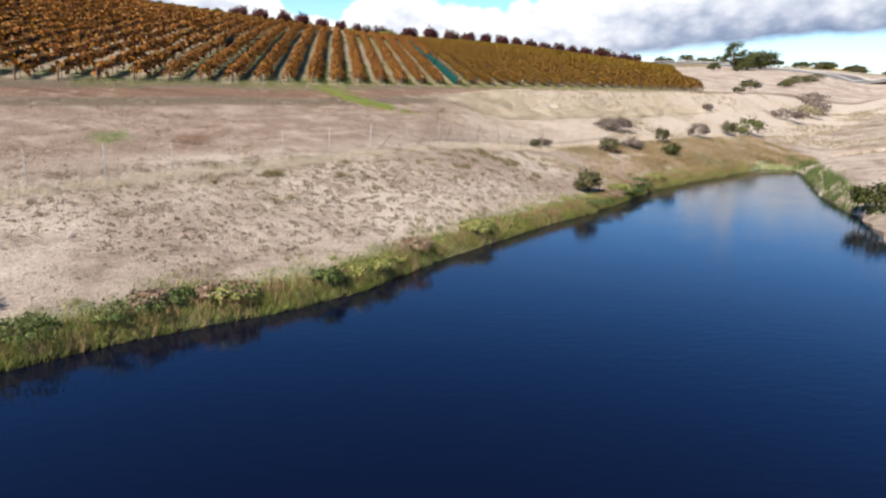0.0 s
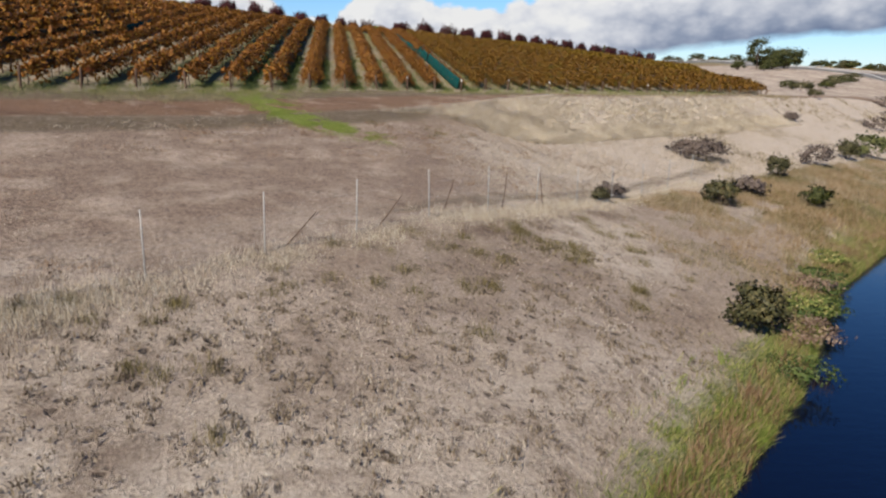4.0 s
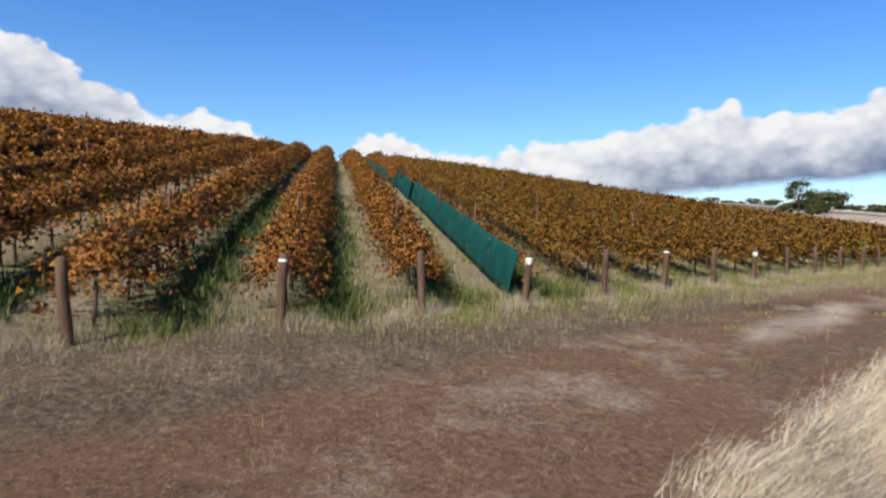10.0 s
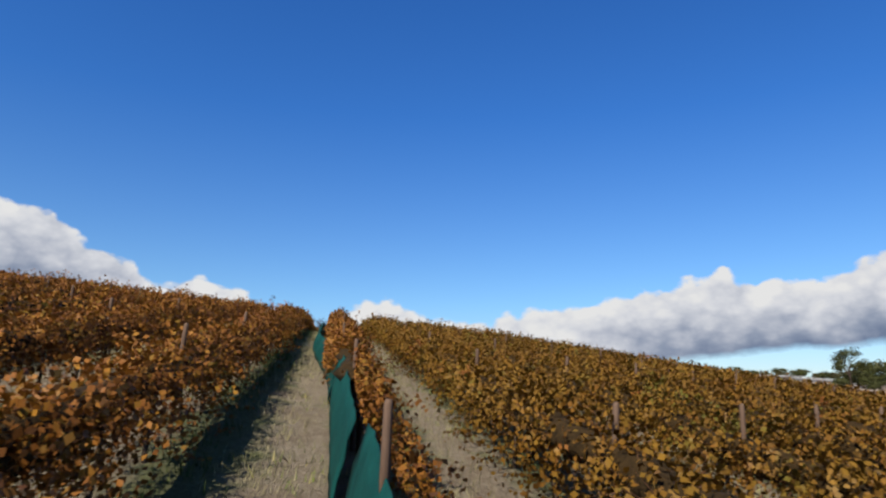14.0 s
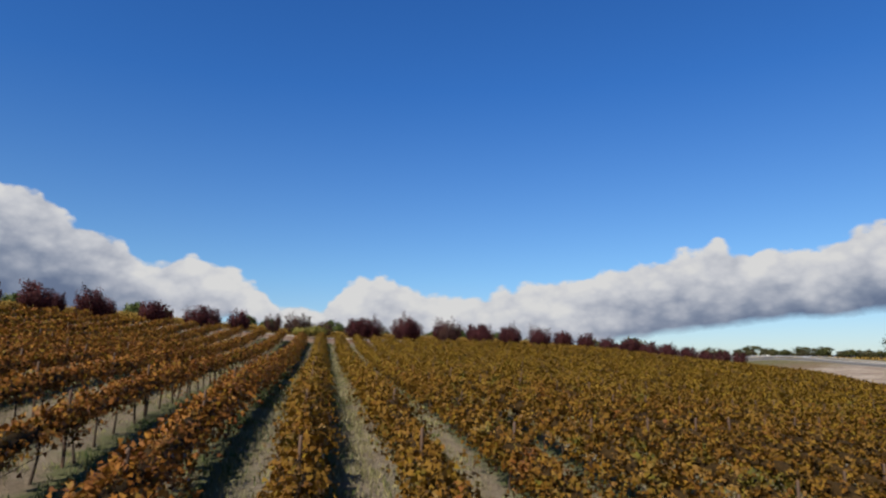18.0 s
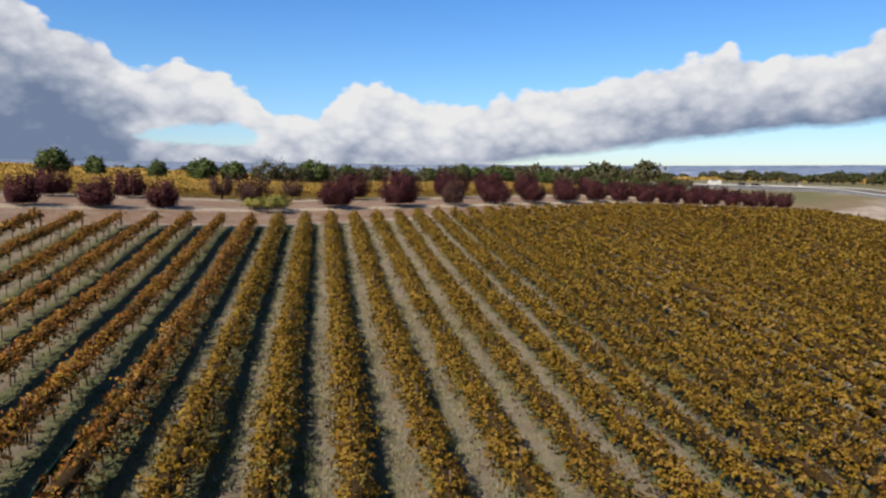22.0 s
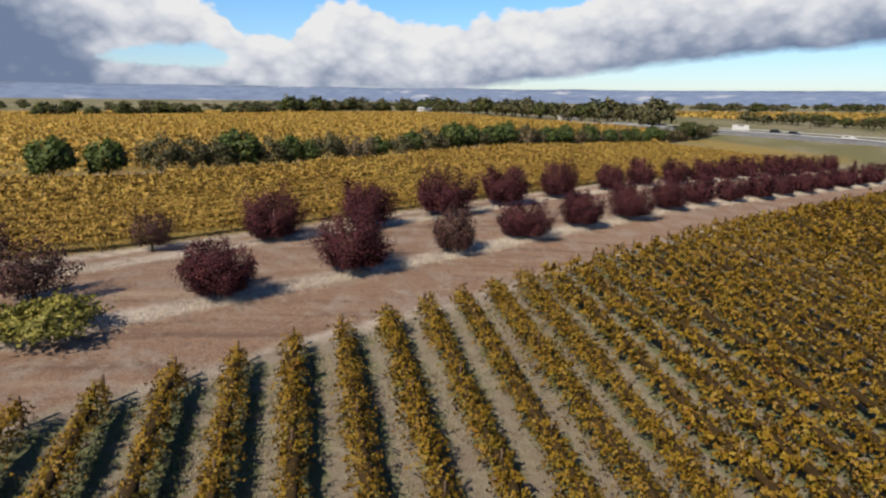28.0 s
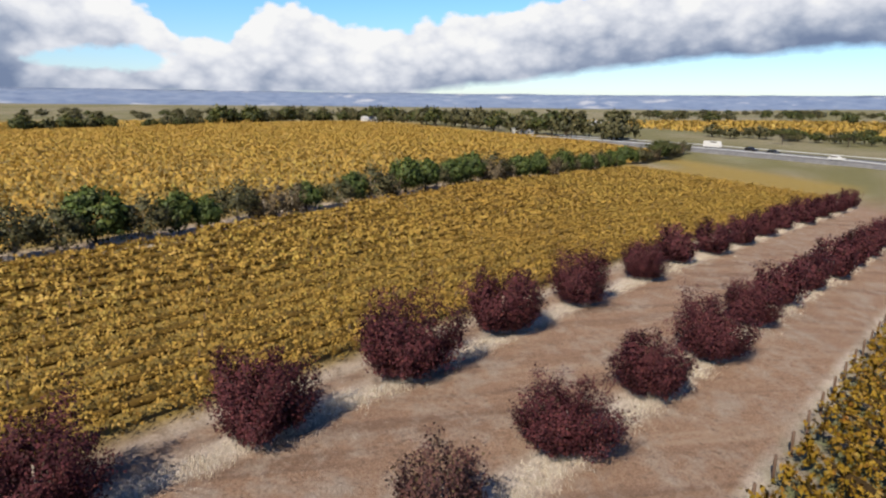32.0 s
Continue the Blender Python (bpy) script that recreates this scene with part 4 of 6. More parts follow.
def orchard():
    rnd = np.random.default_rng(21)
    kinds = [tree("plum_tree", "round purple-leaved plum tree on pale dry grass", "tree", "avenue of plum trees", (4.9, 4.5, 4.7, 4.3)[i], (2.75, 2.6, 2.9, 2.5)[i], 20000, 0.068, M_PLUM, 30 + i, 120, 0.75, vase=True, barkmat=M_PALEBARK) for i in range(4)]
    plain = [tree("plum_tree", "purple-leaved plum tree in the far part of the avenue", "tree", "avenue of plum trees", 4.5, 2.5, 5000, 0.125, M_PLUM, 36 + i, 90, 0.55, vase=True, barkmat=M_PALEBARK) for i in range(3)]
    small = tree("plum_tree", "small thin purple-leaved plum tree", "tree", "avenue of plum trees", 3.6, 1.8, 3600, 0.07, M_PLUM_DULL, 41, 60, 0.8, vase=True)
    used = set()
    front = [-45.5, -39.4, -33, -27.5, -21, -15.3, -9.8, 9.1, 18, 26.9, 34.7, 42.3, 50, 57.5, 65, 72.5, 80.5, 88.5, 96.5, 105.5, 114.5, 123.5, 132.5]
    back = [-49, -42.2, -35, -29.3, -22.4, -15.6, 12.1, 20.5, 29.1, 37.4, 45.9, 55.7, 63.5, 71.5, 79.5, 88, 96.5, 105.5, 115.5, 125.5, 135.5]
    for xs, fy, off in ((front, front_tree_y, 0), (back, back_tree_y, 2)):
        for i, x in enumerate(xs):
            close = 0 < x < 62
            src = (kinds if close else plain)
            q = (i + off) % len(src)
            sc = rnd.uniform(0.88, 1.12) * (0.82 if x < -5 else 1.0)
            if x == 26.9:
                set_out(small2, x, float(fy(x)), 40, 1, 1, True)
                continue
            first = (close, q) not in used
            used.add((close, q))
            set_out(src[q], x, float(fy(x)) + rnd.normal(0, 0.3), rnd.uniform(0, 360), sc, sc * rnd.uniform(0.92, 1.06), first)
    set_out(small, 3.0, 269.6, 10, 1, 1, True)
    set_out(small, -5.8, 262.5, 100, 1.15, 1.1)
    set_out(small, -1.2, 257.6, 220, 1.35, 1.2)


M_PLUM_DULL = leaf_material("dull_plum_leaves", [(0.0, (0.020, 0.008, 0.009)), (0.5, (0.050, 0.022, 0.020)), (0.85, (0.078, 0.032, 0.028)), (1.0, (0.070, 0.056, 0.022))], 0.2, None, 0.8)
small2 = tree("plum_tree", "plum tree with purple top and green lower leaves", "tree", "avenue of plum trees", 4.2, 2.2, 9000, 0.072, M_PLUM_DULL, 44, 90, 0.6, vase=True, barkmat=M_PALEBARK)
orchard()
lime = tree("shrub", "bright yellow-green shrub beside the track", "shrub", "", 2.0, 2.3, 3000, 0.12, M_LIME, 51, 40, 0.3, 0.06)
set_out(lime, 0.9, 252.6, 0, 1.25, 0.95, True)


hedge_y = hedge_y0


def hedge():
    rnd = np.random.default_rng(33)
    mk = [tree("hedge_tree", "bushy dark green tree in a field hedge", "tree", "hedge trees", 5.2, 2.2, 3600, 0.20, M_PINE, 60, 34, 0.2),
          tree("hedge_tree", "grey-olive open tree in a field hedge", "tree", "hedge trees", 5.2, 2.6, 2300, 0.18, M_OLIVE, 61, 30, 0.9, barkmat=M_PALEBARK),
          tree("hedge_tree", "brownish sparse tree in a field hedge", "tree", "hedge trees", 5.0, 2.6, 1900, 0.16, M_DULL, 62, 40, 0.6, vase=True, barkmat=M_PALEBARK)]
    firsts = set()
    for x in [-60, -54, -48, -36, -30, -22.5, -15.2, -9.6] + list(np.arange(-4.5, 126, 3.4)) + list(np.arange(137, 178, 4.0)):
        q = int(rnd.choice(3, p=(0.45, 0.32, 0.23))) if x > -8 else 0
        sc = rnd.uniform(0.75, 1.18) * (0.85 if x < -8 else 1.0)
        wide = sc * rnd.uniform(0.9, 1.3)
        y = hedge_y(x) if x < 130 else 434.0 + 0.58 * (x - 137)
        set_out(mk[q], x + rnd.normal(0, 0.5), float(y) + rnd.normal(0, 0.7), rnd.uniform(0, 360), wide, sc, q not in firsts)
        firsts.add(q)


M_DULL = leaf_material("brown_green_leaves", [(0.0, (0.045, 0.035, 0.02)), (0.5, (0.095, 0.072, 0.04)), (1.0, (0.16, 0.12, 0.07))], 0.15, None)
hedge()


def belt_point(t):
    """The tree belt that bounds the second vineyard, from its west corner round to the highway."""
    ts = [0, 0.15, 0.3, 0.42, 0.55, 0.68, 0.8, 0.92, 1.0]
    return float(np.interp(t, ts, [-170, -79, -42, 8, 54, 115, 160, 178, 186])), float(np.interp(t, ts, [510, 597, 644, 722, 795, 815, 735, 590, 512]))


def far_trees():
    """Tree belts on the plain, gums at the gully and the skyline."""
    rnd = np.random.default_rng(35)
    a = tree("gum_tree", "distant dark green gum tree", "tree", "distant trees", 8.0, 4.8, 420, 0.75, M_GREEN, 70, 26, 0.6, 0.25, 5)
    b = tree("gum_tree", "distant olive gum tree", "tree", "distant trees", 8.5, 5.2, 420, 0.75, M_OLIVE, 71, 24, 0.9, 0.25, 5)
    seen = set()

    def put(q, x, y, sc, flat=1.0):
        set_out((a, b)[q], x, y, rnd.uniform(0, 360), sc, sc * flat, q not in seen)
        seen.add(q)
    # belt behind the second vineyard, which closes in beside the highway
    for t in np.linspace(0, 1, 120):
        bx, by = belt_point(t)
        if t > 0.55 or rnd.random() < 0.85:
            put(int(rnd.random() < (0.35 if t < 0.5 else 0.6)), bx + rnd.normal(0, 4), by + rnd.normal(0, 6), rnd.uniform(0.55, 0.95) * (1.0 if t < 0.42 else 1.6))
    for t in np.linspace(0, 1, 40):
        put(int(rnd.random() < 0.7), 232 + 90 * t + rnd.normal(0, 6), 520 - 130 * t + rnd.normal(0, 6), rnd.uniform(0.5, 0.85), 0.8)
    for i in range(170):
        x = rnd.uniform(-700, 1100)
        put(int(rnd.random() < 0.6), x, rnd.uniform(850, 1300), rnd.uniform(0.8, 1.5), 0.8)
    for i in range(45):
        put(int(rnd.random() < 0.5), rnd.uniform(330, 900), rnd.uniform(380, 900), rnd.uniform(0.7, 1.3), 0.9)


far_trees()


def gully_gums():
    spread = tree("gum_tree", "dark spreading gum tree on the dry slope", "tree", "gum trees at the gully", 8.0, 6.0, 4500, 0.30, M_GREEN, 80, 34, 0.5, 0.3, 10)
    tall = tree("gum_tree", "tall open gum tree with bare limbs", "tree", "gum trees at the gully", 12.0, 4.6, 2200, 0.26, M_GREEN, 81, 18, 4.0, 0.28, 12, 0.4)
    set_out(spread, 196, 326, 30, 1.25, 1.15, True)
    set_out(spread, 184, 322, 120, 0.9, 0.75)
    set_out(spread, 178, 309, 200, 0.7, 0.55)
    set_out(tall, 174, 314, 60, 1.0, 1.15, True)
    for x, y, sc in ((150, 290, 0.45), (163, 292, 0.35), (205, 340, 0.5)):
        set_out(spread, x, y, x * 3, sc, sc)
    umb = tree("stone_pine", "flat-topped pine on the skyline", "tree", "skyline trees", 12.0, 8.0, 1500, 0.4, M_GREEN, 83, 18, 6.5, 0.35, 8, 0.7)
    set_out(umb, 156, 443, 0, 0.6, 0.6, True)
    for x, y, sc in ((232, 470, 0.55), (250, 455, 0.5), (275, 470, 0.55), (310, 440, 0.45), (335, 420, 0.4)):
        set_out(umb, x, y, x, sc, sc)


gully_gums()


# ---- vineyards past the avenue ----
def cross_rows():
    d = np.array([0.85, 0.527])
    for j in range(20):
        off = 6.0 + 3.35 * j
        x0, x1 = -64.0, 138.0 - 0.6 * j
        lim = (hedge_y(0) - 5.0 - (265.4 + off)) / (0.62 - 0.80)
        x0 = max(x0, lim)
        if x1 - x0 < 8:
            continue
        rnd = np.random.default_rng(300 + j)
        t, dx, dz, out = canopy(0, (x1 - x0) / d[0], 240 if j < 6 else 100, rnd, 7, 0.14)
        out = np.stack([out[:, 1] * d[0] - out[:, 0] * d[1], out[:, 1] * d[1] + out[:, 0] * d[0], out[:, 2]], 1)
        dx = dx * 1.55
        px, py = x0 + t * d[0] - dx * d[1], 265.4 + 0.62 * (x0 + t * d[0]) + off + dx * d[0]
        root = new("vine_row")
        root.location = (x0, 265.4 + 0.62 * x0 + off, place(x0, 265.4 + 0.62 * x0 + off))
        base = np.array(root.location)
        tagged(root, "row of yellow and amber grapevines beyond the avenue", "vine row", "upper vineyard rows")
        c = np.stack([px, py, height(px, py) + dz * 0.95], 1) - base
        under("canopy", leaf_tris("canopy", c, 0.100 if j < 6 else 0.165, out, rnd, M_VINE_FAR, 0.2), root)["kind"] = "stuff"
        # added body that fills the row, its colour the shade of amber gaps
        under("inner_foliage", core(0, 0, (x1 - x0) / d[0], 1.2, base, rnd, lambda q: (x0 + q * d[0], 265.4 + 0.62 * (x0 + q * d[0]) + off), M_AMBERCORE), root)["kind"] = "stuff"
        for q in np.arange(x0 + 0.3, x1, 9.0):
            yy = 265.4 + 0.62 * q + off
            under("line_post", ME_LINE, root, "", pose(q - base[0], yy - base[1], place(q, yy) - base[2], 0, 0, 0))


def far_vineyard(name, corners, n, size, seed, step, slope):
    """Vines too far off to tell apart, in rows across a field given by x range and y limits."""
    rnd = np.random.default_rng(seed)
    x0, x1, lo, hi = corners
    x = rnd.uniform(x0, x1, n)
    a, b = lo(x), hi(x)
    u = rnd.random(n)
    y = a + (b - a) * u
    r = np.round((y - slope * x) / step) * step + slope * x + rnd.normal(0, step * 0.16, n)
    ok = (r > a) & (r < b)
    x, r = x[ok], r[ok]
    c = np.stack([x, r, height(x, r) + rnd.uniform(0.5, 1.7, len(x))], 1)
    out = unit(rnd.normal(0, 0.45, (len(c), 3)) + np.array([0, 0, 1.0]))
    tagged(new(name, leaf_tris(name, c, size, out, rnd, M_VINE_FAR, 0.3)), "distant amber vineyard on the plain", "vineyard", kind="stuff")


cross_rows()
BELT = np.array([belt_point(t) for t in np.linspace(0, 1, 60)])
BELT_UP, BELT_DOWN = BELT[:41], BELT[40:][::-1]


def belt_y(x):
    """Northern limit of the second vineyard: the nearer of the belt's two arms."""
    return np.where(x < BELT[40, 0], np.interp(x, BELT_UP[:, 0], BELT_UP[:, 1]), 815 - 4.6 * (x - BELT[40, 0])) - 9


far_vineyard("far_vineyard", (-110, 168, lambda x: hedge_y(x) + 4, belt_y), 190000, 0.36, 5, 3.3, 0.62)
far_vineyard("far_vineyard", (-420, 40, lambda x: np.interp(x, BELT_UP[:, 0], BELT_UP[:, 1]) + 14, lambda x: np.interp(x, BELT_UP[:, 0], BELT_UP[:, 1]) + 260), 14000, 1.2, 6, 6.0, 0.4)
far_vineyard("far_vineyard", (255, 620, lambda x: 560 - 0.55 * (x - 250) + 0 * x, lambda x: 760 + 0 * x), 12000, 1.2, 7, 6.0, 0.4)


# ---- sky backdrop: cloud bank; distant range ----
def cloud_material():
    m = bpy.data.materials.new("cloud_bank")
    m.use_nodes = True
    nt = m.node_tree
    nt.nodes.remove(nt.nodes["Principled BSDF"])
    tc = nt.nodes.new("ShaderNodeTexCoord")
    sep = nt.nodes.new("ShaderNodeSeparateXYZ")
    nt.links.new(tc.outputs["Object"], sep.inputs[0])
    az = calc(nt, 'MULTIPLY', calc(nt, 'ARCTAN2', sep.outputs[0], sep.outputs[1]), 57.2958)
    rad = calc(nt, 'SQRT', calc(nt, 'ADD', calc(nt, 'MULTIPLY', sep.outputs[0], sep.outputs[0]), calc(nt, 'MULTIPLY', sep.outputs[1], sep.outputs[1])))
    el = calc(nt, 'MULTIPLY', calc(nt, 'ARCTAN2', sep.outputs[2], rad), 57.2958)
    u = calc(nt, 'DIVIDE', calc(nt, 'ADD', az, 60.0), 120.0, clamp=True)

    def curve(pts):
        return calc(nt, 'MULTIPLY', ramp_node(nt, u, [((a + 60) / 120, (v / 16, v / 16, v / 16)) for a, v in pts]), 16.0)
    top = curve([(-60, 8), (-36, 13.2), (-24, 13.1), (-22, 12.8), (-20, 10.6), (-16, 9.3), (-14.6, 7.7), (-11.7, 8.5), (-8, 7.9), (-5.3, 6.2), (-4, 4.7), (-0.5, 4.4), (1.2, 6.5), (4.4, 7.7), (7, 6.9), (8.6, 6.0), (11, 5.6), (18.4, 6.8), (20.5, 7.2), (22.3, 7.3), (24.5, 8.0), (28.8, 8.6), (32.8, 9.7), (35.2, 8.6), (37.2, 9.1), (39.5, 8.5), (44, 10.4), (60, 12)])
    low = curve([(-60, 0), (12, 0.6), (18, 1.2), (24.9, 2.2), (29.4, 2.8), (35.6, 3.6), (43.7, 4.0), (60, 4.6)])
    mp = node(nt, "ShaderNodeMapping")
    mp.inputs["Scale"].default_value = (1, 1, 1.5)
    nt.links.new(tc.outputs["Object"], mp.inputs[0])
    puff = noise_node(nt, mp.outputs[0], 0.0062, 8, 0.50)
    soft = noise_node(nt, mp.outputs[0], 0.0028, 6, 0.6)
    billow = None
    for size, share in ((0.005, 0.80), (0.012, 0.38), (0.028, 0.12)):
        vo = nt.nodes.new("ShaderNodeTexVoronoi")
        vo.feature = 'SMOOTH_F1'
        vo.inputs["Scale"].default_value = size
        vo.inputs["Smoothness"].default_value = 0.35
        nt.links.new(mp.outputs[0], vo.inputs["Vector"])
        one = calc(nt, 'MULTIPLY', calc(nt, 'SUBTRACT', 0.45, vo.outputs["Distance"]), share)
        billow = one if billow is None else calc(nt, 'ADD', billow, one)
    edge = calc(nt, 'ADD', calc(nt, 'SUBTRACT', calc(nt, 'ADD', top, 0.45), el), calc(nt, 'ADD', calc(nt, 'MULTIPLY', calc(nt, 'SUBTRACT', puff, 0.5), 1.6), calc(nt, 'MULTIPLY', billow, 1.25)))
    up = calc(nt, 'MULTIPLY', edge, 2.6, clamp=True)
    down = calc(nt, 'MULTIPLY', calc(nt, 'ADD', calc(nt, 'SUBTRACT', el, low), calc(nt, 'MULTIPLY', calc(nt, 'SUBTRACT', soft, 0.5), 1.6)), 1.6, clamp=True)
    # a blue hole between the grey mass and the white bank
    hx = calc(nt, 'DIVIDE', calc(nt, 'ADD', az, 9.0), 4.6)
    hy = calc(nt, 'DIVIDE', calc(nt, 'SUBTRACT', el, 3.2), 1.0)
    hole = calc(nt, 'ADD', calc(nt, 'ADD', calc(nt, 'MULTIPLY', hx, hx), calc(nt, 'MULTIPLY', hy, hy)), calc(nt, 'MULTIPLY', calc(nt, 'SUBTRACT', puff, 0.5), 3.0))
    hole = calc(nt, 'MULTIPLY', calc(nt, 'SUBTRACT', hole, 0.6), 1.6, clamp=True)
    mask = calc(nt, 'MULTIPLY', calc(nt, 'MULTIPLY', up, down), hole)
    # sunlit tops, grey undersides, a heavier grey mass to the west
    rel = calc(nt, 'DIVIDE', calc(nt, 'SUBTRACT', el, low), calc(nt, 'SUBTRACT', top, low), clamp=True)
    west = calc(nt, 'MULTIPLY', calc(nt, 'DIVIDE', calc(nt, 'SUBTRACT', -12.5, az), 4.5, clamp=True), calc(nt, 'DIVIDE', calc(nt, 'SUBTRACT', 13.5, el), 9.0, clamp=True))
    base_g = calc(nt, 'DIVIDE', calc(nt, 'SUBTRACT', az, 14.0), 26.0, clamp=True)
    lit = calc(nt, 'ADD', calc(nt, 'MULTIPLY', rel, 0.62), calc(nt, 'MULTIPLY', calc(nt, 'SUBTRACT', soft, 0.5), 1.0))
    lit = calc(nt, 'ADD', lit, calc(nt, 'MULTIPLY', billow, 0.55))
    lit = calc(nt, 'SUBTRACT', calc(nt, 'ADD', lit, 0.42), calc(nt, 'MULTIPLY', west, 0.64))
    lit = calc(nt, 'SUBTRACT', lit, calc(nt, 'MULTIPLY', base_g, calc(nt, 'MULTIPLY', calc(nt, 'SUBTRACT', 0.55, rel, clamp=True), 0.9)))
    col = ramp_node(nt, lit, [(0.0, (0.20, 0.26, 0.40)), (0.3, (0.36, 0.42, 0.55)), (0.55, (0.60, 0.64, 0.74)), (0.8, (0.84, 0.86, 0.92)), (1.0, (1.0, 1.0, 1.0))])
    em = nt.nodes.new("ShaderNodeEmission")
    em.inputs["Strength"].default_value = 0.435
    nt.links.new(col, em.inputs["Color"])
    tr = nt.nodes.new("ShaderNodeBsdfTransparent")
    mx = nt.nodes.new("ShaderNodeMixShader")
    nt.links.new(mask, mx.inputs[0])
    nt.links.new(tr.outputs[0], mx.inputs[1])
    nt.links.new(em.outputs[0], mx.inputs[2])
    nt.links.new(mx.outputs[0], nt.nodes["Material Output"].inputs[0])
    return m


def backdrop():
    n = 96
    a = np.linspace(0, 2 * math.pi, n, endpoint=False)
    vs = np.concatenate([np.stack([4550 * np.sin(a), 4550 * np.cos(a), np.full(n, z)], 1) for z in (-120.0, 1250.0)])
    i = np.arange(n)
    f = np.stack([i, (i + 1) % n, n + (i + 1) % n, n + i], 1)
    ob = new("backdrop", mesh_of("backdrop", vs, f, cloud_material()))
    ob.location = (5, 150, 23)
    tagged(ob, "bank of white and grey cumulus cloud along the horizon", "clouds", kind="structure")
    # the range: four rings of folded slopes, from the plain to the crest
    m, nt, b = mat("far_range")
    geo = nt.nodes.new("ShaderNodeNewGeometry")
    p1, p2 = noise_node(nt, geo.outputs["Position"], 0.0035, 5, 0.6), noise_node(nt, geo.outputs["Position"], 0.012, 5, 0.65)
    # distance haze is mixed into the woods' blue and the paddocks' grey
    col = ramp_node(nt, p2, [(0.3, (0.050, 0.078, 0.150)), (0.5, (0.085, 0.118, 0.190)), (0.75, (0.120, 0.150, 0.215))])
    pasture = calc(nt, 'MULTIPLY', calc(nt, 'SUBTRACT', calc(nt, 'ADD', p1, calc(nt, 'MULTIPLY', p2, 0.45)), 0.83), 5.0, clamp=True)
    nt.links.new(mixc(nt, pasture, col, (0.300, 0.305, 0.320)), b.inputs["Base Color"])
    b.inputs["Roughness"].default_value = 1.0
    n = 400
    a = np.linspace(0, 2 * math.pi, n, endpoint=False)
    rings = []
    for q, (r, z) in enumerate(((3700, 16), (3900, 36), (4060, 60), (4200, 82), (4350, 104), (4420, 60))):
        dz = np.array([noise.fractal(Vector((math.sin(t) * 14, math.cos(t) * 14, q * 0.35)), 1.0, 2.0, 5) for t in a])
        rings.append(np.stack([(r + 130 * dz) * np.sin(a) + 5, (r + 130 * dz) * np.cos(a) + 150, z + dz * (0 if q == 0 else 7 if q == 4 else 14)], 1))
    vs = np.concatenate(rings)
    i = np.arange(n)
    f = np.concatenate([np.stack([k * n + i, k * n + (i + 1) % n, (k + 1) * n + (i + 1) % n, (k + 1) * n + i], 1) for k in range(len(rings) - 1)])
    tagged(new("far_range", mesh_of("far_range", vs, f, m, True)), "long wooded range with pale paddocks on the horizon, blue-grey haze in its colour", "hills", kind="structure")


backdrop()


# ---- road, vehicles, farm buildings on the plain ----
M_ASPHALT = grained("asphalt", (0.063, 0.063, 0.067), (0.120, 0.120, 0.123), 0.6, 0.9)
M_GLASS = grained("dark_glass", (0.007, 0.009, 0.011), (0.014, 0.017, 0.021), 3, 0.1)
M_TYRE = grained("tyre_rubber", (0.009, 0.009, 0.009), (0.021, 0.021, 0.021), 9, 0.9)
M_DARKCAR = grained("dark_car_paint", (0.009, 0.009, 0.011), (0.014, 0.016, 0.018), 2, 0.25)
M_ROOF = grained("tin_roof", (0.296, 0.303, 0.310), (0.422, 0.429, 0.436), 1.5, 0.5)


def road_point(t):
    ts = [0, 0.25, 0.4, 0.55, 0.75, 1.0]
    return float(np.interp(t, ts, [168, 192, 200, 206, 224, 262])), float(np.interp(t, ts, [560, 470, 428, 395, 320, 190]))


def road():
    n = 60
    vs, rails = [], []
    for i in range(n):
        x, y = road_point(i / (n - 1))
        x2, y2 = road_point(min(1, i / (n - 1) + 0.01))
        x1, y1 = road_point(max(0, i / (n - 1) - 0.01))
        d = np.array([x2 - x1, y2 - y1])
        d = d / np.linalg.norm(d)
        nx, ny = -d[1], d[0]
        z = max(place(x, y), place(x + nx * 8, y + ny * 8), place(x - nx * 8, y - ny * 8)) + 0.35
        for o in (-9.5, -8.5, 8.5, 9.5):
            vs.append((x + nx * o, y + ny * o, z - (1.2 if abs(o) > 9 else 0)))
        rails.append([(x + nx * o, y + ny * o, z) for o in (-8.2, 8.2)])
    f = [(i * 4 + j, i * 4 + j + 1, i * 4 + j + 5, i * 4 + j + 4) for i in range(n - 1) for j in range(3)]
    tagged(new("road", mesh_of("road", vs, f, M_ASPHALT)), "grey asphalt highway across the plain", "road", kind="structure")
    for s in (0, 1):
        root = new("guard_rail")
        tagged(root, "galvanised steel guard rail beside the highway", "guard rail", "guard rails")
        pts = np.array([r[s] for r in rails])
        v, ff = tube(pts + (0, 0, 0.65), [0.16] * n, 4)
        under("rail", mesh_of("rail", v, ff, M_STEEL), root)
        for p in pts[::3]:
            under("post", ME_LINE, root, "", pose(p[0], p[1], p[2] - 0.9))


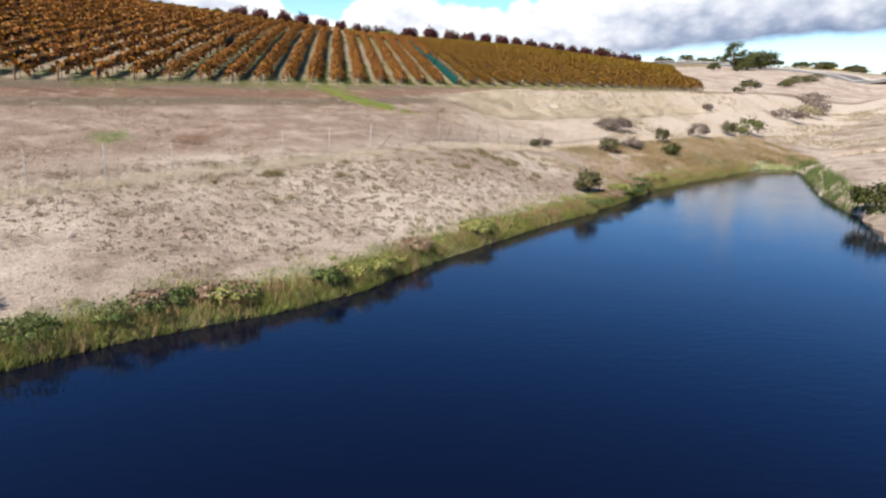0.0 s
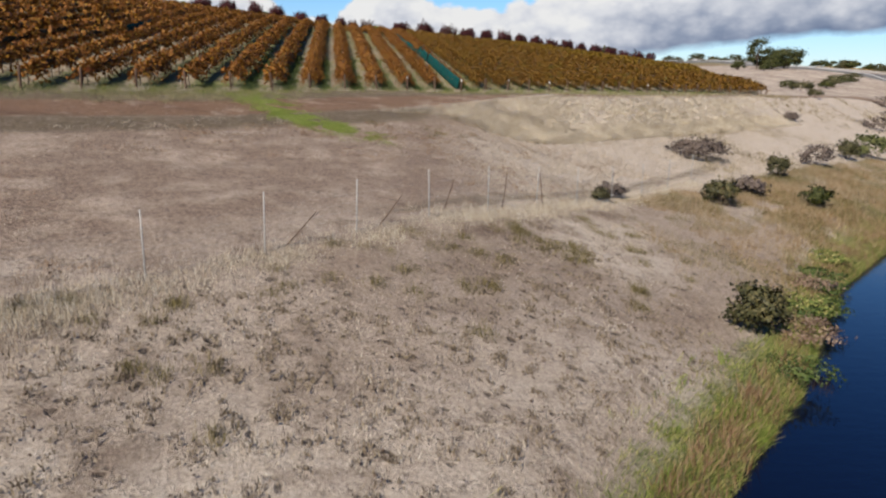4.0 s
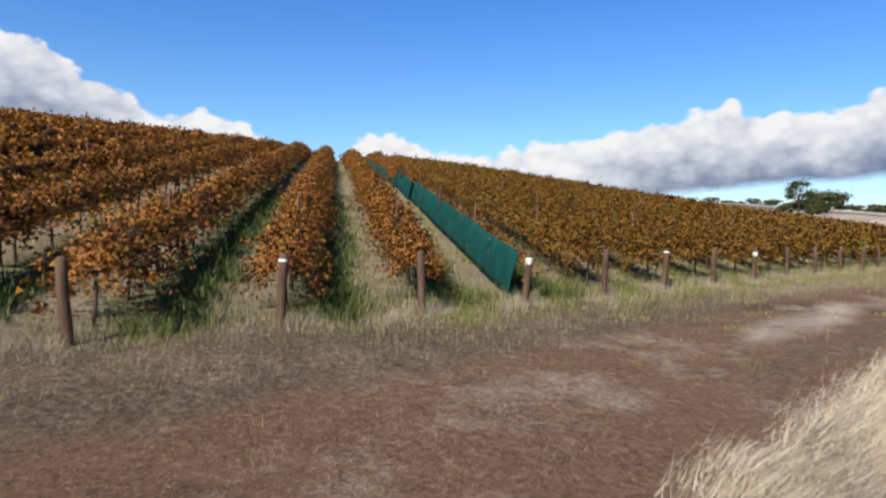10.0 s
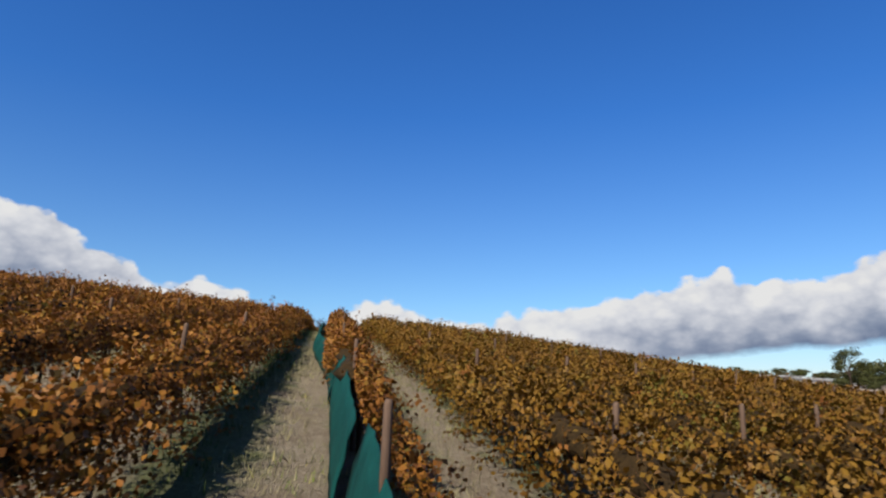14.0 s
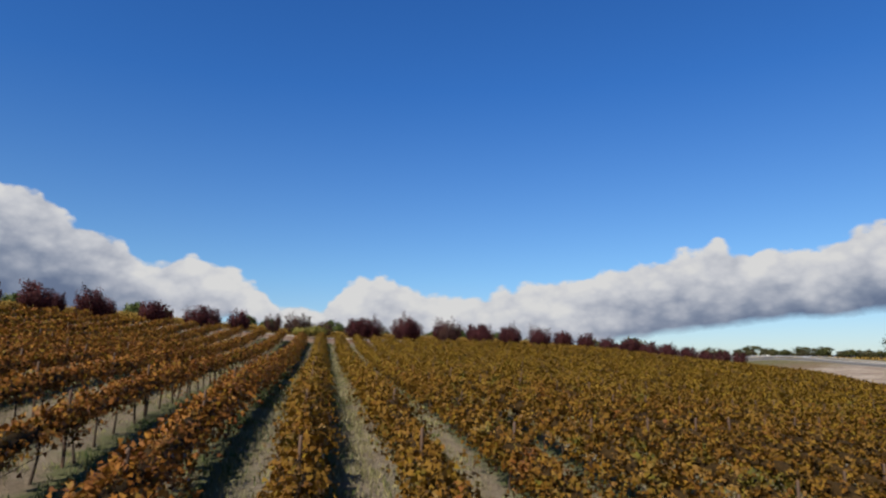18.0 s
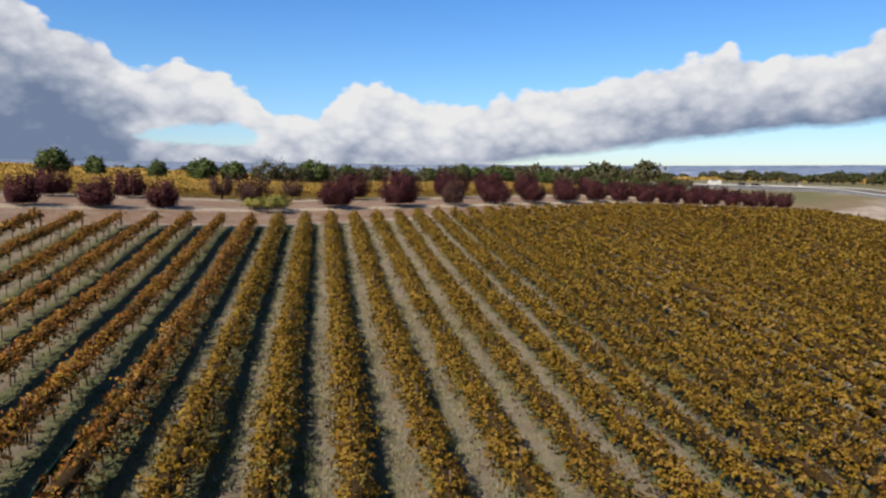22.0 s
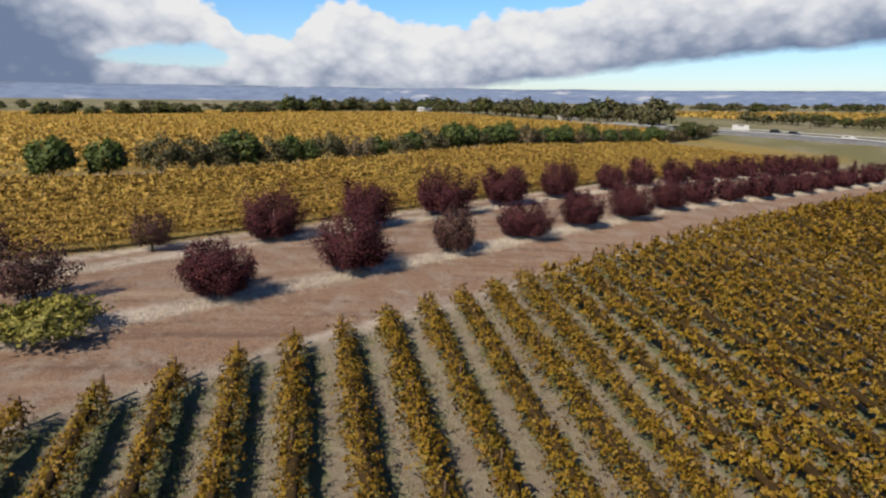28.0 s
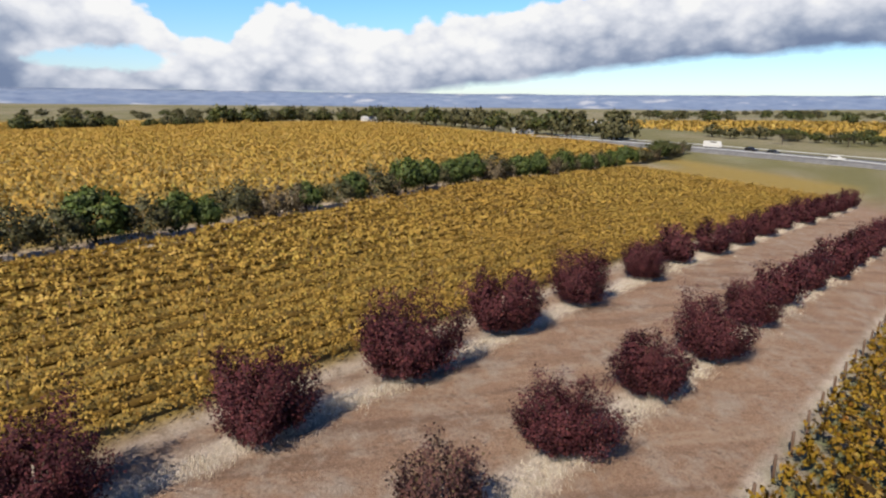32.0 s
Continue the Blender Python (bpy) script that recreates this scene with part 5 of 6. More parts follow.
def vehicle(name, label, t, side, length, h, material, box):
    """A car or van built from a shaped body, glass band and four wheels."""
    x, y = road_point(t)
    x2, y2 = road_point(t + 0.01)
    turn = math.degrees(math.atan2(y2 - y, x2 - x))
    root = new(name)
    nx, ny = -math.sin(radians(turn)), math.cos(radians(turn))
    z = max(place(x, y), place(x + nx * 8, y + ny * 8), place(x - nx * 8, y - ny * 8)) + 0.36
    root.matrix_basis = pose(x + nx * side, y + ny * side, z, 0, 0, turn)
    tagged(root, label, "vehicle", "vehicles on the highway")
    bm = bmesh.new()
    L, w = length / 2, 0.92
    if box:
        prof = [(-L, 0.35), (L, 0.35), (L, 1.1), (L - 0.5, h), (-L, h)]
    else:
        prof = [(-L, 0.35), (L, 0.35), (L, 0.8), (L * 0.45, 0.95), (L * 0.1, h), (-L * 0.6, h), (-L * 0.95, 0.95)]
    left = [bm.verts.new((px, w, pz)) for px, pz in prof]
    right = [bm.verts.new((px, -w, pz)) for px, pz in prof]
    bm.faces.new(left)
    bm.faces.new(right[::-1])
    for i in range(len(prof)):
        j = (i + 1) % len(prof)
        bm.faces.new((left[i], right[i], right[j], left[j]))
    bmesh.ops.recalc_face_normals(bm, faces=bm.faces)
    bmesh.ops.bevel(bm, geom=list(bm.edges), offset=0.06, segments=2, affect='EDGES')
    part("body", bm, material, root)
    g = bmesh.new()
    bmesh.ops.create_cube(g, size=1, matrix=Matrix.Diagonal((length * 0.42, 1.87, 0.36, 1)))
    gl = part("side_glass", g, M_GLASS, root)
    gl.location = (-L * 0.18 if not box else L * 0.3, 0, h - 0.32)
    for sx in (-0.62, 0.62):
        for sy in (-0.85, 0.85):
            wv, wf = tube([(sx * L, sy - 0.11, 0.32), (sx * L, sy + 0.11, 0.32)], [0.32, 0.32], 12)
            under("wheel", mesh_of("wheel", wv, wf, M_TYRE), root)


def shed(x, y, w, d, h, label, turn):
    root = new("farm_building")
    root.matrix_basis = pose(x, y, place(x, y) - 0.1, 0, 0, turn)
    tagged(root, label, "building", "farm buildings")
    bm = bmesh.new()
    bmesh.ops.create_cube(bm, size=1, matrix=Matrix.Translation((0, 0, h / 2)) @ Matrix.Diagonal((w, d, h, 1)))
    part("wall", bm, M_WHITE, root)
    rb = bmesh.new()
    e = 0.4
    p = [(-w / 2 - e, -d / 2 - e, h), (w / 2 + e, -d / 2 - e, h), (w / 2 + e, d / 2 + e, h), (-w / 2 - e, d / 2 + e, h), (-w / 2 - e, 0, h + d * 0.22), (w / 2 + e, 0, h + d * 0.22)]
    q = [rb.verts.new(c) for c in p]
    for face in ((0, 1, 5, 4), (2, 3, 4, 5), (0, 4, 3), (1, 2, 5), (3, 2, 1, 0)):
        rb.faces.new([q[i] for i in face])
    part("roof", rb, M_ROOF, root)
    for o in (-0.28, 0.05, 0.3):
        wb = bmesh.new()
        bmesh.ops.create_cube(wb, size=1, matrix=Matrix.Translation((o * w, -d / 2 - 0.03, h * 0.55)) @ Matrix.Diagonal((w * 0.1, 0.08, h * 0.35, 1)))
        part("window", wb, M_GLASS, root)


road()
vehicle("van", "white van with a caravan shape on the highway", 0.262, 3.5, 7.5, 2.6, M_WHITE, True)
vehicle("car", "dark car on the highway", 0.325, 3.0, 4.6, 1.6, M_DARKCAR, False)
vehicle("car", "black car on the highway", 0.37, -2.0, 4.6, 1.55, M_DARKCAR, False)
vehicle("car", "white car on the highway", 0.47, -4.5, 4.6, 1.5, M_WHITE, False)
shed(124, 792, 16, 9, 3.6, "white farm house far off among trees", 10)
shed(172, 596, 12, 6, 2.4, "pale shed beside the distant tree belt", -30)
shed(255, 660, 14, 6, 2.4, "long pale shed far off on the plain", 5)


# ---- fence below the track ----
def fence_y(x):
    return 64.4 + 0.82 * x


def fence():
    root = new("fence")
    tagged(root, "tall wire fence with thin galvanised posts in long dry grass", "fence")
    rnd = np.random.default_rng(4)
    xs = np.arange(-61.3, 14, 2.95)
    me = mesh_of("post", *tube([(0, 0, -0.3), (0, 0, 1.0), (0, 0, 2.0)], [0.026, 0.024, 0.022], 6), M_FENCE, True)
    for x in xs:
        under("post", me, root, "", pose(x, fence_y(x), place(x, fence_y(x)), rnd.normal(0, 1.2), rnd.normal(0, 1.2), 0))
    for hgt in (0.15, 0.4, 0.65, 0.9, 1.2, 1.5):
        pts = [(x, fence_y(x), place(x, fence_y(x)) + hgt) for x in xs]
        under("wire", mesh_of("wire", *tube(pts, [0.0022] * len(pts), 3), M_FENCE), root)
    stay = mesh_of("stay", *tube([(0, 0, -0.1), (0.02, 0.0, 0.8), (0.0, 0.02, 1.65)], [0.024, 0.021, 0.018], 6), M_POST, True)
    for x, lean in ((-13.6, 44), (-10.4, 40), (-7.6, 20), (-4.4, 8), (-1.8, -8), (3.5, 8)):
        under("stay", stay, root, "dark leaning timber stay", pose(x, fence_y(x) + 0.2, place(x, fence_y(x)), 0, lean, 15))


fence()


# ---- grass, weeds, shrubs, stones ----
def blades(name, label, x, y, per, h, spread, material, seed, lean=(0.0, 0.0), width=0.02):
    """Tufts of thin three-cornered blades at the places x, y."""
    rnd = np.random.default_rng(seed)
    n = len(x) * per
    bx, by = np.repeat(x, per) + rnd.normal(0, spread, n), np.repeat(y, per) + rnd.normal(0, spread, n)
    hh = np.repeat(rnd.uniform(0.55, 1.2, len(x)), per) * rnd.uniform(0.6, 1.15, n) * h
    z = height(bx, by) - 0.03
    veer = np.array([noise.noise(Vector((p * 0.45, q * 0.45, seed))) for p, q in zip(x, y)]) * 2.2
    ln = np.stack([lean[0] * np.cos(veer) - lean[1] * np.sin(veer), lean[0] * np.sin(veer) + lean[1] * np.cos(veer)], 1) * rnd.uniform(0.2, 1.9, len(x))[:, None]
    tilt = rnd.normal(0, 0.30, (n, 2)) + np.repeat(ln, per, 0)
    a = rnd.uniform(0, math.pi, n)
    wx, wy = np.cos(a) * width, np.sin(a) * width
    v = np.stack([np.stack([bx - wx, by - wy, z], 1), np.stack([bx + wx, by + wy, z], 1), np.stack([bx + tilt[:, 0] * hh, by + tilt[:, 1] * hh, z + hh], 1)], 1).reshape(-1, 3)
    tagged(new(name, mesh_of(name, v, np.arange(3 * n).reshape(n, 3), material)), label, "grass", kind="stuff")


def scatter(n, x0, x1, s0, s1, seed):
    rnd = np.random.default_rng(seed)
    x = rnd.uniform(x0, x1, n)
    return x, head_y(x) + rnd.uniform(s0, s1, n)


def clumped(x, y, seed, cut, scale=0.35):
    k = np.array([noise.noise(Vector((a * scale, b * scale, seed))) for a, b in zip(x, y)]) > cut
    return x[k], y[k]


x, y = scatter(17000, -9, 46, -23, -8.6, 1)
k = (y - head_y(x) > -9.5 - 8.0 * ramp(x, -9, 4)) & (np.random.default_rng(2).random(len(x)) < (0.25 + 0.75 * ramp(x, -8, 0)) * (1 - 0.8 * ramp(x, 5, 10) * ramp(y - head_y(x), -15.5, -13.5)))
blades("dry_grass", "long pale dry grass on the bank below the track", x[k], y[k], 32, 0.36, 0.20, M_STRAW, 11, (0.55, -0.5), 0.0038)
x, y = scatter(5600, -7, 46, -17.5, -8.8, 57)
k = (y - head_y(x) > -10.0 - 7.5 * ramp(x, -7, 4)) & (np.random.default_rng(5).random(len(x)) < 1 - 0.6 * ramp(x, 7, 12) * ramp(y - head_y(x), -15.0, -13.5))
blades("dry_grass", "bleached grass clumps combed down the bank", x[k], y[k], 13, 0.42, 0.16, M_STRAW, 58, (0.6, -0.6), 0.011)
x, y = clumped(*scatter(350, -10, 40, -18, -9, 53), 55, 0.12, 0.5)
blades("dry_grass", "yellow-brown tufts among the pale grass of the bank", x, y, 30, 0.4, 0.2, M_OLIVEGRASS, 54, (0.2, -0.2), 0.006)
x, y = scatter(9000, -9, 46, -38, -15, 51)
k = np.random.default_rng(3).random(len(x)) < ramp(x, -8, 3)
blades("dry_grass", "pale dry grass on the lower slope", x[k], y[k], 12, 0.27, 0.24, M_DULLSTRAW, 52, (0.45, -0.4), 0.0075)
x, y = clumped(*scatter(9000, -60, 12, -33, -12, 2), 4, 0.0)
blades("dry_grass", "short brown tufts of dry grass in the paddock", x, y, 8, 0.13, 0.11, M_RUSTY, 12, width=0.012)
x, y = clumped(*scatter(7000, -60, 20, -33, -10, 22), 14, 0.05)
blades("dry_grass", "short straw-coloured tufts in the paddock", x, y, 9, 0.15, 0.14, M_DULLSTRAW, 19, (0.1, 0), width=0.008)
rf = np.random.default_rng(8)
x = rf.uniform(-60, 13, 5200)
blades("dry_grass", "long dry grass along the fence", x, fence_y(x) - 0.5 + rf.normal(0, 0.7, 5200), 12, 0.34, 0.16, M_STRAW, 13, width=0.007)
x = rf.uniform(-60, 30, 9000)
sy = head_y(x) + shore_s(x)
blades("shore_grass", "green and yellow grass along the pond's edge", x, sy + np.abs(rf.normal(0.9, 1.0, 9000)), 13, 0.34, 0.15, M_GRASS, 14, (0.2, -0.3), 0.011)
x = rf.uniform(-60, 14, 5000)
x, y = clumped(x, head_y(x) + shore_s(x) + np.abs(rf.normal(0.8, 0.8, 5000)), 41, -0.02, 0.45)
blades("shore_grass", "lush bright green grass on the pond bank", x, y, 14, 0.32, 0.14, M_LUSH, 42, (0.2, -0.2), 0.013)
x = rf.uniform(-60, 30, 1500)
sy = head_y(x) + shore_s(x)
blades("shore_weeds", "dry rusty weeds hanging over the pond's edge", x, sy + rf.uniform(0.1, 1.5, 1500), 10, 0.55, 0.16, M_RUSTY, 15)
for i, (cut, m, hgt, words) in enumerate(((-0.15, M_RUSTREED, 0.42, "rusty weeds in the gully"), (0.16, M_GULLY, 0.40, "straw-coloured reeds in the gully"), (-0.05, M_OLIVEGRASS, 0.36, "olive reeds and dead stalks in the gully"))):
    x, y = clumped(*scatter(9000, 2, 44, -46, -31, 5 + 40 * i), 6 + 11 * i, cut, 0.3)
    k = (y - head_y(x) > shore_s(x) + 0.8) & (np.random.default_rng(i).random(len(x)) < ramp(x, 1, 9))
    blades("reeds", words, x[k], y[k], 13, hgt, 0.2, m, 16 + 30 * i, (0.15, 0.1), 0.016)
x, y = clumped(*scatter(9500, -60, 6, -51, -33.5, 7), 9, -0.22, 1.4)
k = y - head_y(x) > shore_s(x) + 2.5
blades("tussocks", "small dark tussocks on the trampled bank", x[k], y[k], 11, 0.12, 0.085, M_TUSSOCK, 17, width=0.022)
x, y = clumped(*scatter(330, -24, 8, -43, -33.8, 61), 29, -0.02, 0.5)
k = (y - head_y(x) > shore_s(x) + 3.5) & (np.random.default_rng(6).random(len(x)) < 0.25 + 0.75 * ramp(y - head_y(x), -40, -36.5))
blades("grass_tussocks", "olive grass tussocks on the knoll below the fence", x[k], y[k], 90, 0.34, 0.20, M_OLIVEGRASS, 62, width=0.010)
x, y = clumped(*scatter(5000, -60, 10, -51, -34, 9), 19, 0.1, 0.4)
k = y - head_y(x) > shore_s(x) + 2.5
blades("dry_grass", "straw tufts on the trampled bank", x[k], y[k], 7, 0.14, 0.16, M_STRAW, 18, width=0.009)
x = rf.uniform(-40, 46, 5200)
blades("weeds", "straw and green weeds at the row ends", x, head_y(x) + rf.normal(-0.6, 1.5, 5200), 12, 0.30, 0.2, M_LANE, 20, width=0.010)
kx = rf.integers(-10, 14, 900)
x = kx * ROW + rf.normal(0, 0.45, 900)
blades("dry_grass", "tall straw tufts round the feet of the end posts", x, vine_start(x) + rf.normal(-0.1, 0.5, 900), 26, 0.42, 0.09, M_DULLSTRAW, 65, width=0.006)
kx = rf.integers(-10, 16, 1500)
x = kx * ROW + rf.normal(0.9, 0.7, 1500)
blades("weeds", "yellow-green grass tufts at the row ends", x, vine_start(x) + rf.normal(0.2, 0.9, 1500), 26, 0.34, 0.12, M_GRASS, 66, width=0.007)
x = rf.uniform(-9, 12, 260)
x, y = clumped(x, head_y(x) + rf.uniform(-9.5, -2.5, 260), 67, 0.1, 0.6)
blades("weeds", "small green tufts on the farm track", x, y, 40, 0.2, 0.12, M_GRASS, 68, width=0.006)
x = rf.uniform(-30, 8, 2600)
blades("mulch", "brown prunings and dead stalks on the ground at the row ends", x, head_y(x) + rf.normal(-2.2, 1.0, 2600), 9, 0.10, 0.22, M_GULLY, 64, (1.2, 0.8), 0.012)
x = rf.uniform(-40, 46, 2600)
blades("weeds", "green weeds at the feet of the end posts", x, head_y(x) + rf.normal(0.9, 0.9, 2600), 10, 0.28, 0.14, M_WEED, 63, width=0.014)
for i, (lo, hi, side, n, hgt) in enumerate(((-7, 9, 0.75, 18000, 0.24), (-7, 9, -0.9, 7000, 0.22))):
    kx = rf.integers(lo, hi, n)
    x = kx * ROW + side * np.abs(rf.normal(0.6, 0.35, n))
    y = vine_start(x) + 0.6 + rf.uniform(0, 1, n) ** 1.4 * 95
    x, y = clumped(x, y, 30 + i, -0.02, 0.4)
    blades("weeds", "green weeds under the vine rows" if side > 0 else "dry straw between the vine rows", x, y, 6, hgt, 0.10, M_WEED if side > 0 else M_GRASS, 21 + i, width=0.016)
kx = rf.integers(-4, 6, 12000)
x = kx * ROW + ROW / 2 + rf.normal(0.15, 0.35, 12000)
y = vine_start(x) + 1.0 + rf.uniform(0, 1, 12000) ** 1.2 * 110
blades("dry_grass", "pale dry grass along the middle of the vine lanes", x, y, 8, 0.24, 0.16, M_LANE, 23, (0.1, 0.1), 0.010)
x = rf.uniform(-30, 135, 4500)
blades("dry_grass", "pale dry grass strip under the front plum trees", x, front_tree_y(x) + rf.normal(-0.6, 0.6, 4500), 9, 0.3, 0.16, M_STRAW, 24, width=0.013)
hx = rf.uniform(-30, 128, 4200)
blades("dry_grass", "pale dry grass strip along the field hedge", hx, hedge_y(hx) + rf.normal(-3.3, 0.45, 4200), 9, 0.35, 0.2, M_STRAW, 28, width=0.022)
blades("dry_grass", "pale dry grass strip under the rear plum trees", x, back_tree_y(x) + rf.normal(-0.6, 0.6, 4500), 9, 0.3, 0.16, M_STRAW, 25, width=0.013)
gx = np.concatenate([rf.normal(-18.2, 1.5, 4200), rf.normal(-13.4, 1.5, 4600)])
gy = np.concatenate([83.0 - 0.6 * (gx[:4200] + 18.2) + rf.normal(0, 1.5, 4200), 75.2 - 0.75 * (gx[4200:] + 13.4) + rf.normal(0, 0.85, 4600)])
gx, gy = clumped(gx, gy, 88, -0.12, 0.8)
blades("green_grass", "lush green patch of grass by the track", gx + 0.3, gy, 13, 0.11, 0.16, M_LUSH, 26, (0.2, 0.1), width=0.010)
x = rf.uniform(22, 60, 3000)
y = rf.uniform(36, 80, 3000)
edge = np.interp(y, [20, 37, 46, 57, 68, 76], [15, 16.2, 21.6, 26.5, 33.5, 38])
k = np.abs(x - edge - 1.3) < 1.4
blades("reeds", "bright green reeds along the far shore", x[k], y[k], 16, 0.8, 0.2, M_WEED, 27, width=0.03)


kx = rf.integers(-7, 1, 1500)
x = kx * ROW + 0.75 + np.abs(rf.normal(0, 0.35, 1500))
y = vine_start(x) + 0.4 + rf.uniform(0, 1, 1500) ** 2 * 22
blades("weeds", "rank bright green weeds under the row ends", x, y, 16, 0.42, 0.16, M_WEED, 77, width=0.02)
x = rf.uniform(16, 120, 9000)
y = head_y(x) + rf.uniform(-50, 10, 9000) - 0.35 * (x - 16)
x, y = clumped(x, y, 71, -0.05, 0.12)
k = (y - head_y(x) > shore_s(x) + 3) | (x > 45)
k &= (y < head_y(x) - 3) & (y > 72)
blades("dry_grass", "rough dry tussocks on the slopes of the gully", x[k], y[k], 9, 0.38, 0.25, M_GULLY, 72, width=0.03)
for i, m in enumerate((M_WEED, M_LANE)):
    kx = rf.integers(-6, 12, 13000)
    x = kx * ROW + (0.85 if i == 0 else 1.6) + rf.normal(0, 0.36, 13000)
    y = row_end_y(x) - 1 - rf.uniform(0, 95, 13000)
    x, y = clumped(x, y, 73 + i, -0.05, 0.3)
    blades("weeds", "green weeds in the upper vine lanes" if i == 0 else "dry grass in the upper vine lanes", x, y, 6, 0.2, 0.2, m, 75 + i, width=0.028)


def bush(x, y, w, h, material, label, seed, n=1500, size=0.09, group="shrubs"):
    ob = tree("shrub", label, "shrub", group, h, w / 2, n, size, material, seed, 26, 0.25, 0.03, 7)
    set_out(ob, x, y, seed * 37, 1, 1, True)
    return ob


def shrubs():
    bush(2.9, 52.2, 1.9, 1.7, M_OLIVE, "dense dark olive bush near the pond's edge", 91, 2200, 0.08)
    bush(18.0, 83.6, 4.2, 1.6, M_DRYBUSH, "low grey-brown dead bush on the slope", 92, 2200, 0.10)
    bush(2.6, 66.4, 0.9, 0.9, M_OLIVE, "small dark spiky bush at the fence", 93, 900, 0.05)
    bush(4.0, 68.4, 1.6, 0.9, M_DRYBUSH, "dry tussock bush at the fence", 94, 700, 0.08)
    for i, (x, y, w, h, m) in enumerate(((22.2, 79.0, 1.5, 1.8, M_OLIVE), (30.5, 85.5, 2.6, 2.0, M_DRYBUSH), (38.0, 91.0, 2.2, 2.2, M_OLIVE), (43.5, 94.5, 4.0, 2.4, M_LIMEBUSH), (19.0, 70.5, 1.8, 1.4, M_GREEN), (11.5, 69.0, 2.2, 1.6, M_OLIVE), (15.5, 72.5, 2.0, 1.2, M_DRYBUSH), (66, 118, 6, 2.2, M_DRYBUSH), (84, 134, 6, 2.8, M_DRYBUSH), (90, 143, 7, 3.0, M_DRYBUSH), (78, 128, 5, 2.4, M_STRAWBUSH), (46, 111, 1.8, 1.2, M_DRYBUSH), (62, 128, 2, 1.4, M_OLIVE))):
        bush(x, y, w, h, m, "scrubby bush in the dry gully", 100 + i, 900, 0.10 if w < 3 else 0.16)
    for i, (x, y, w, h) in enumerate(((150, 235, 7, 2.5), (162, 247, 9, 3), (172, 255, 6, 2), (140, 225, 4, 2), (185, 270, 8, 2.5), (120, 215, 5, 2.4), (98, 180, 5, 2.6))):
        bush(x, y, w, h, M_GREEN if i % 2 else M_OLIVE, "low green scrub on the dry hillside", 130 + i, 700, 0.22)
    rnd = np.random.default_rng(77)
    for i in range(26):
        x = rnd.uniform(-30, 16)
        y = float(head_y(x) + shore_s(x)) + rnd.uniform(0.4, 2.0)
        m = (M_WEED, M_GRASS, M_RUSTYBUSH, M_WEED)[i % 4]
        bush(x, y, rnd.uniform(1.2, 2.6), rnd.uniform(0.4, 0.75), m, ("leafy green weed clump on the pond bank", "yellow-green grass clump on the pond bank", "dry reddish weed clump on the pond bank", "leafy green weed clump on the pond bank")[i % 4], 150 + i, 900, 0.055, "weed clumps on the pond bank")
    bush(22.6, 45.2, 3.4, 2.0, M_GREEN, "dark green bush leaning over the far shore", 191, 1600, 0.11)
    # added where the shadow of something unseen darkens the bank
    bush(-29.6, 25.6, 2.0, 1.3, M_GREEN, "dark green bush standing in for a shadow on the pond bank", 190, 1500, 0.09)


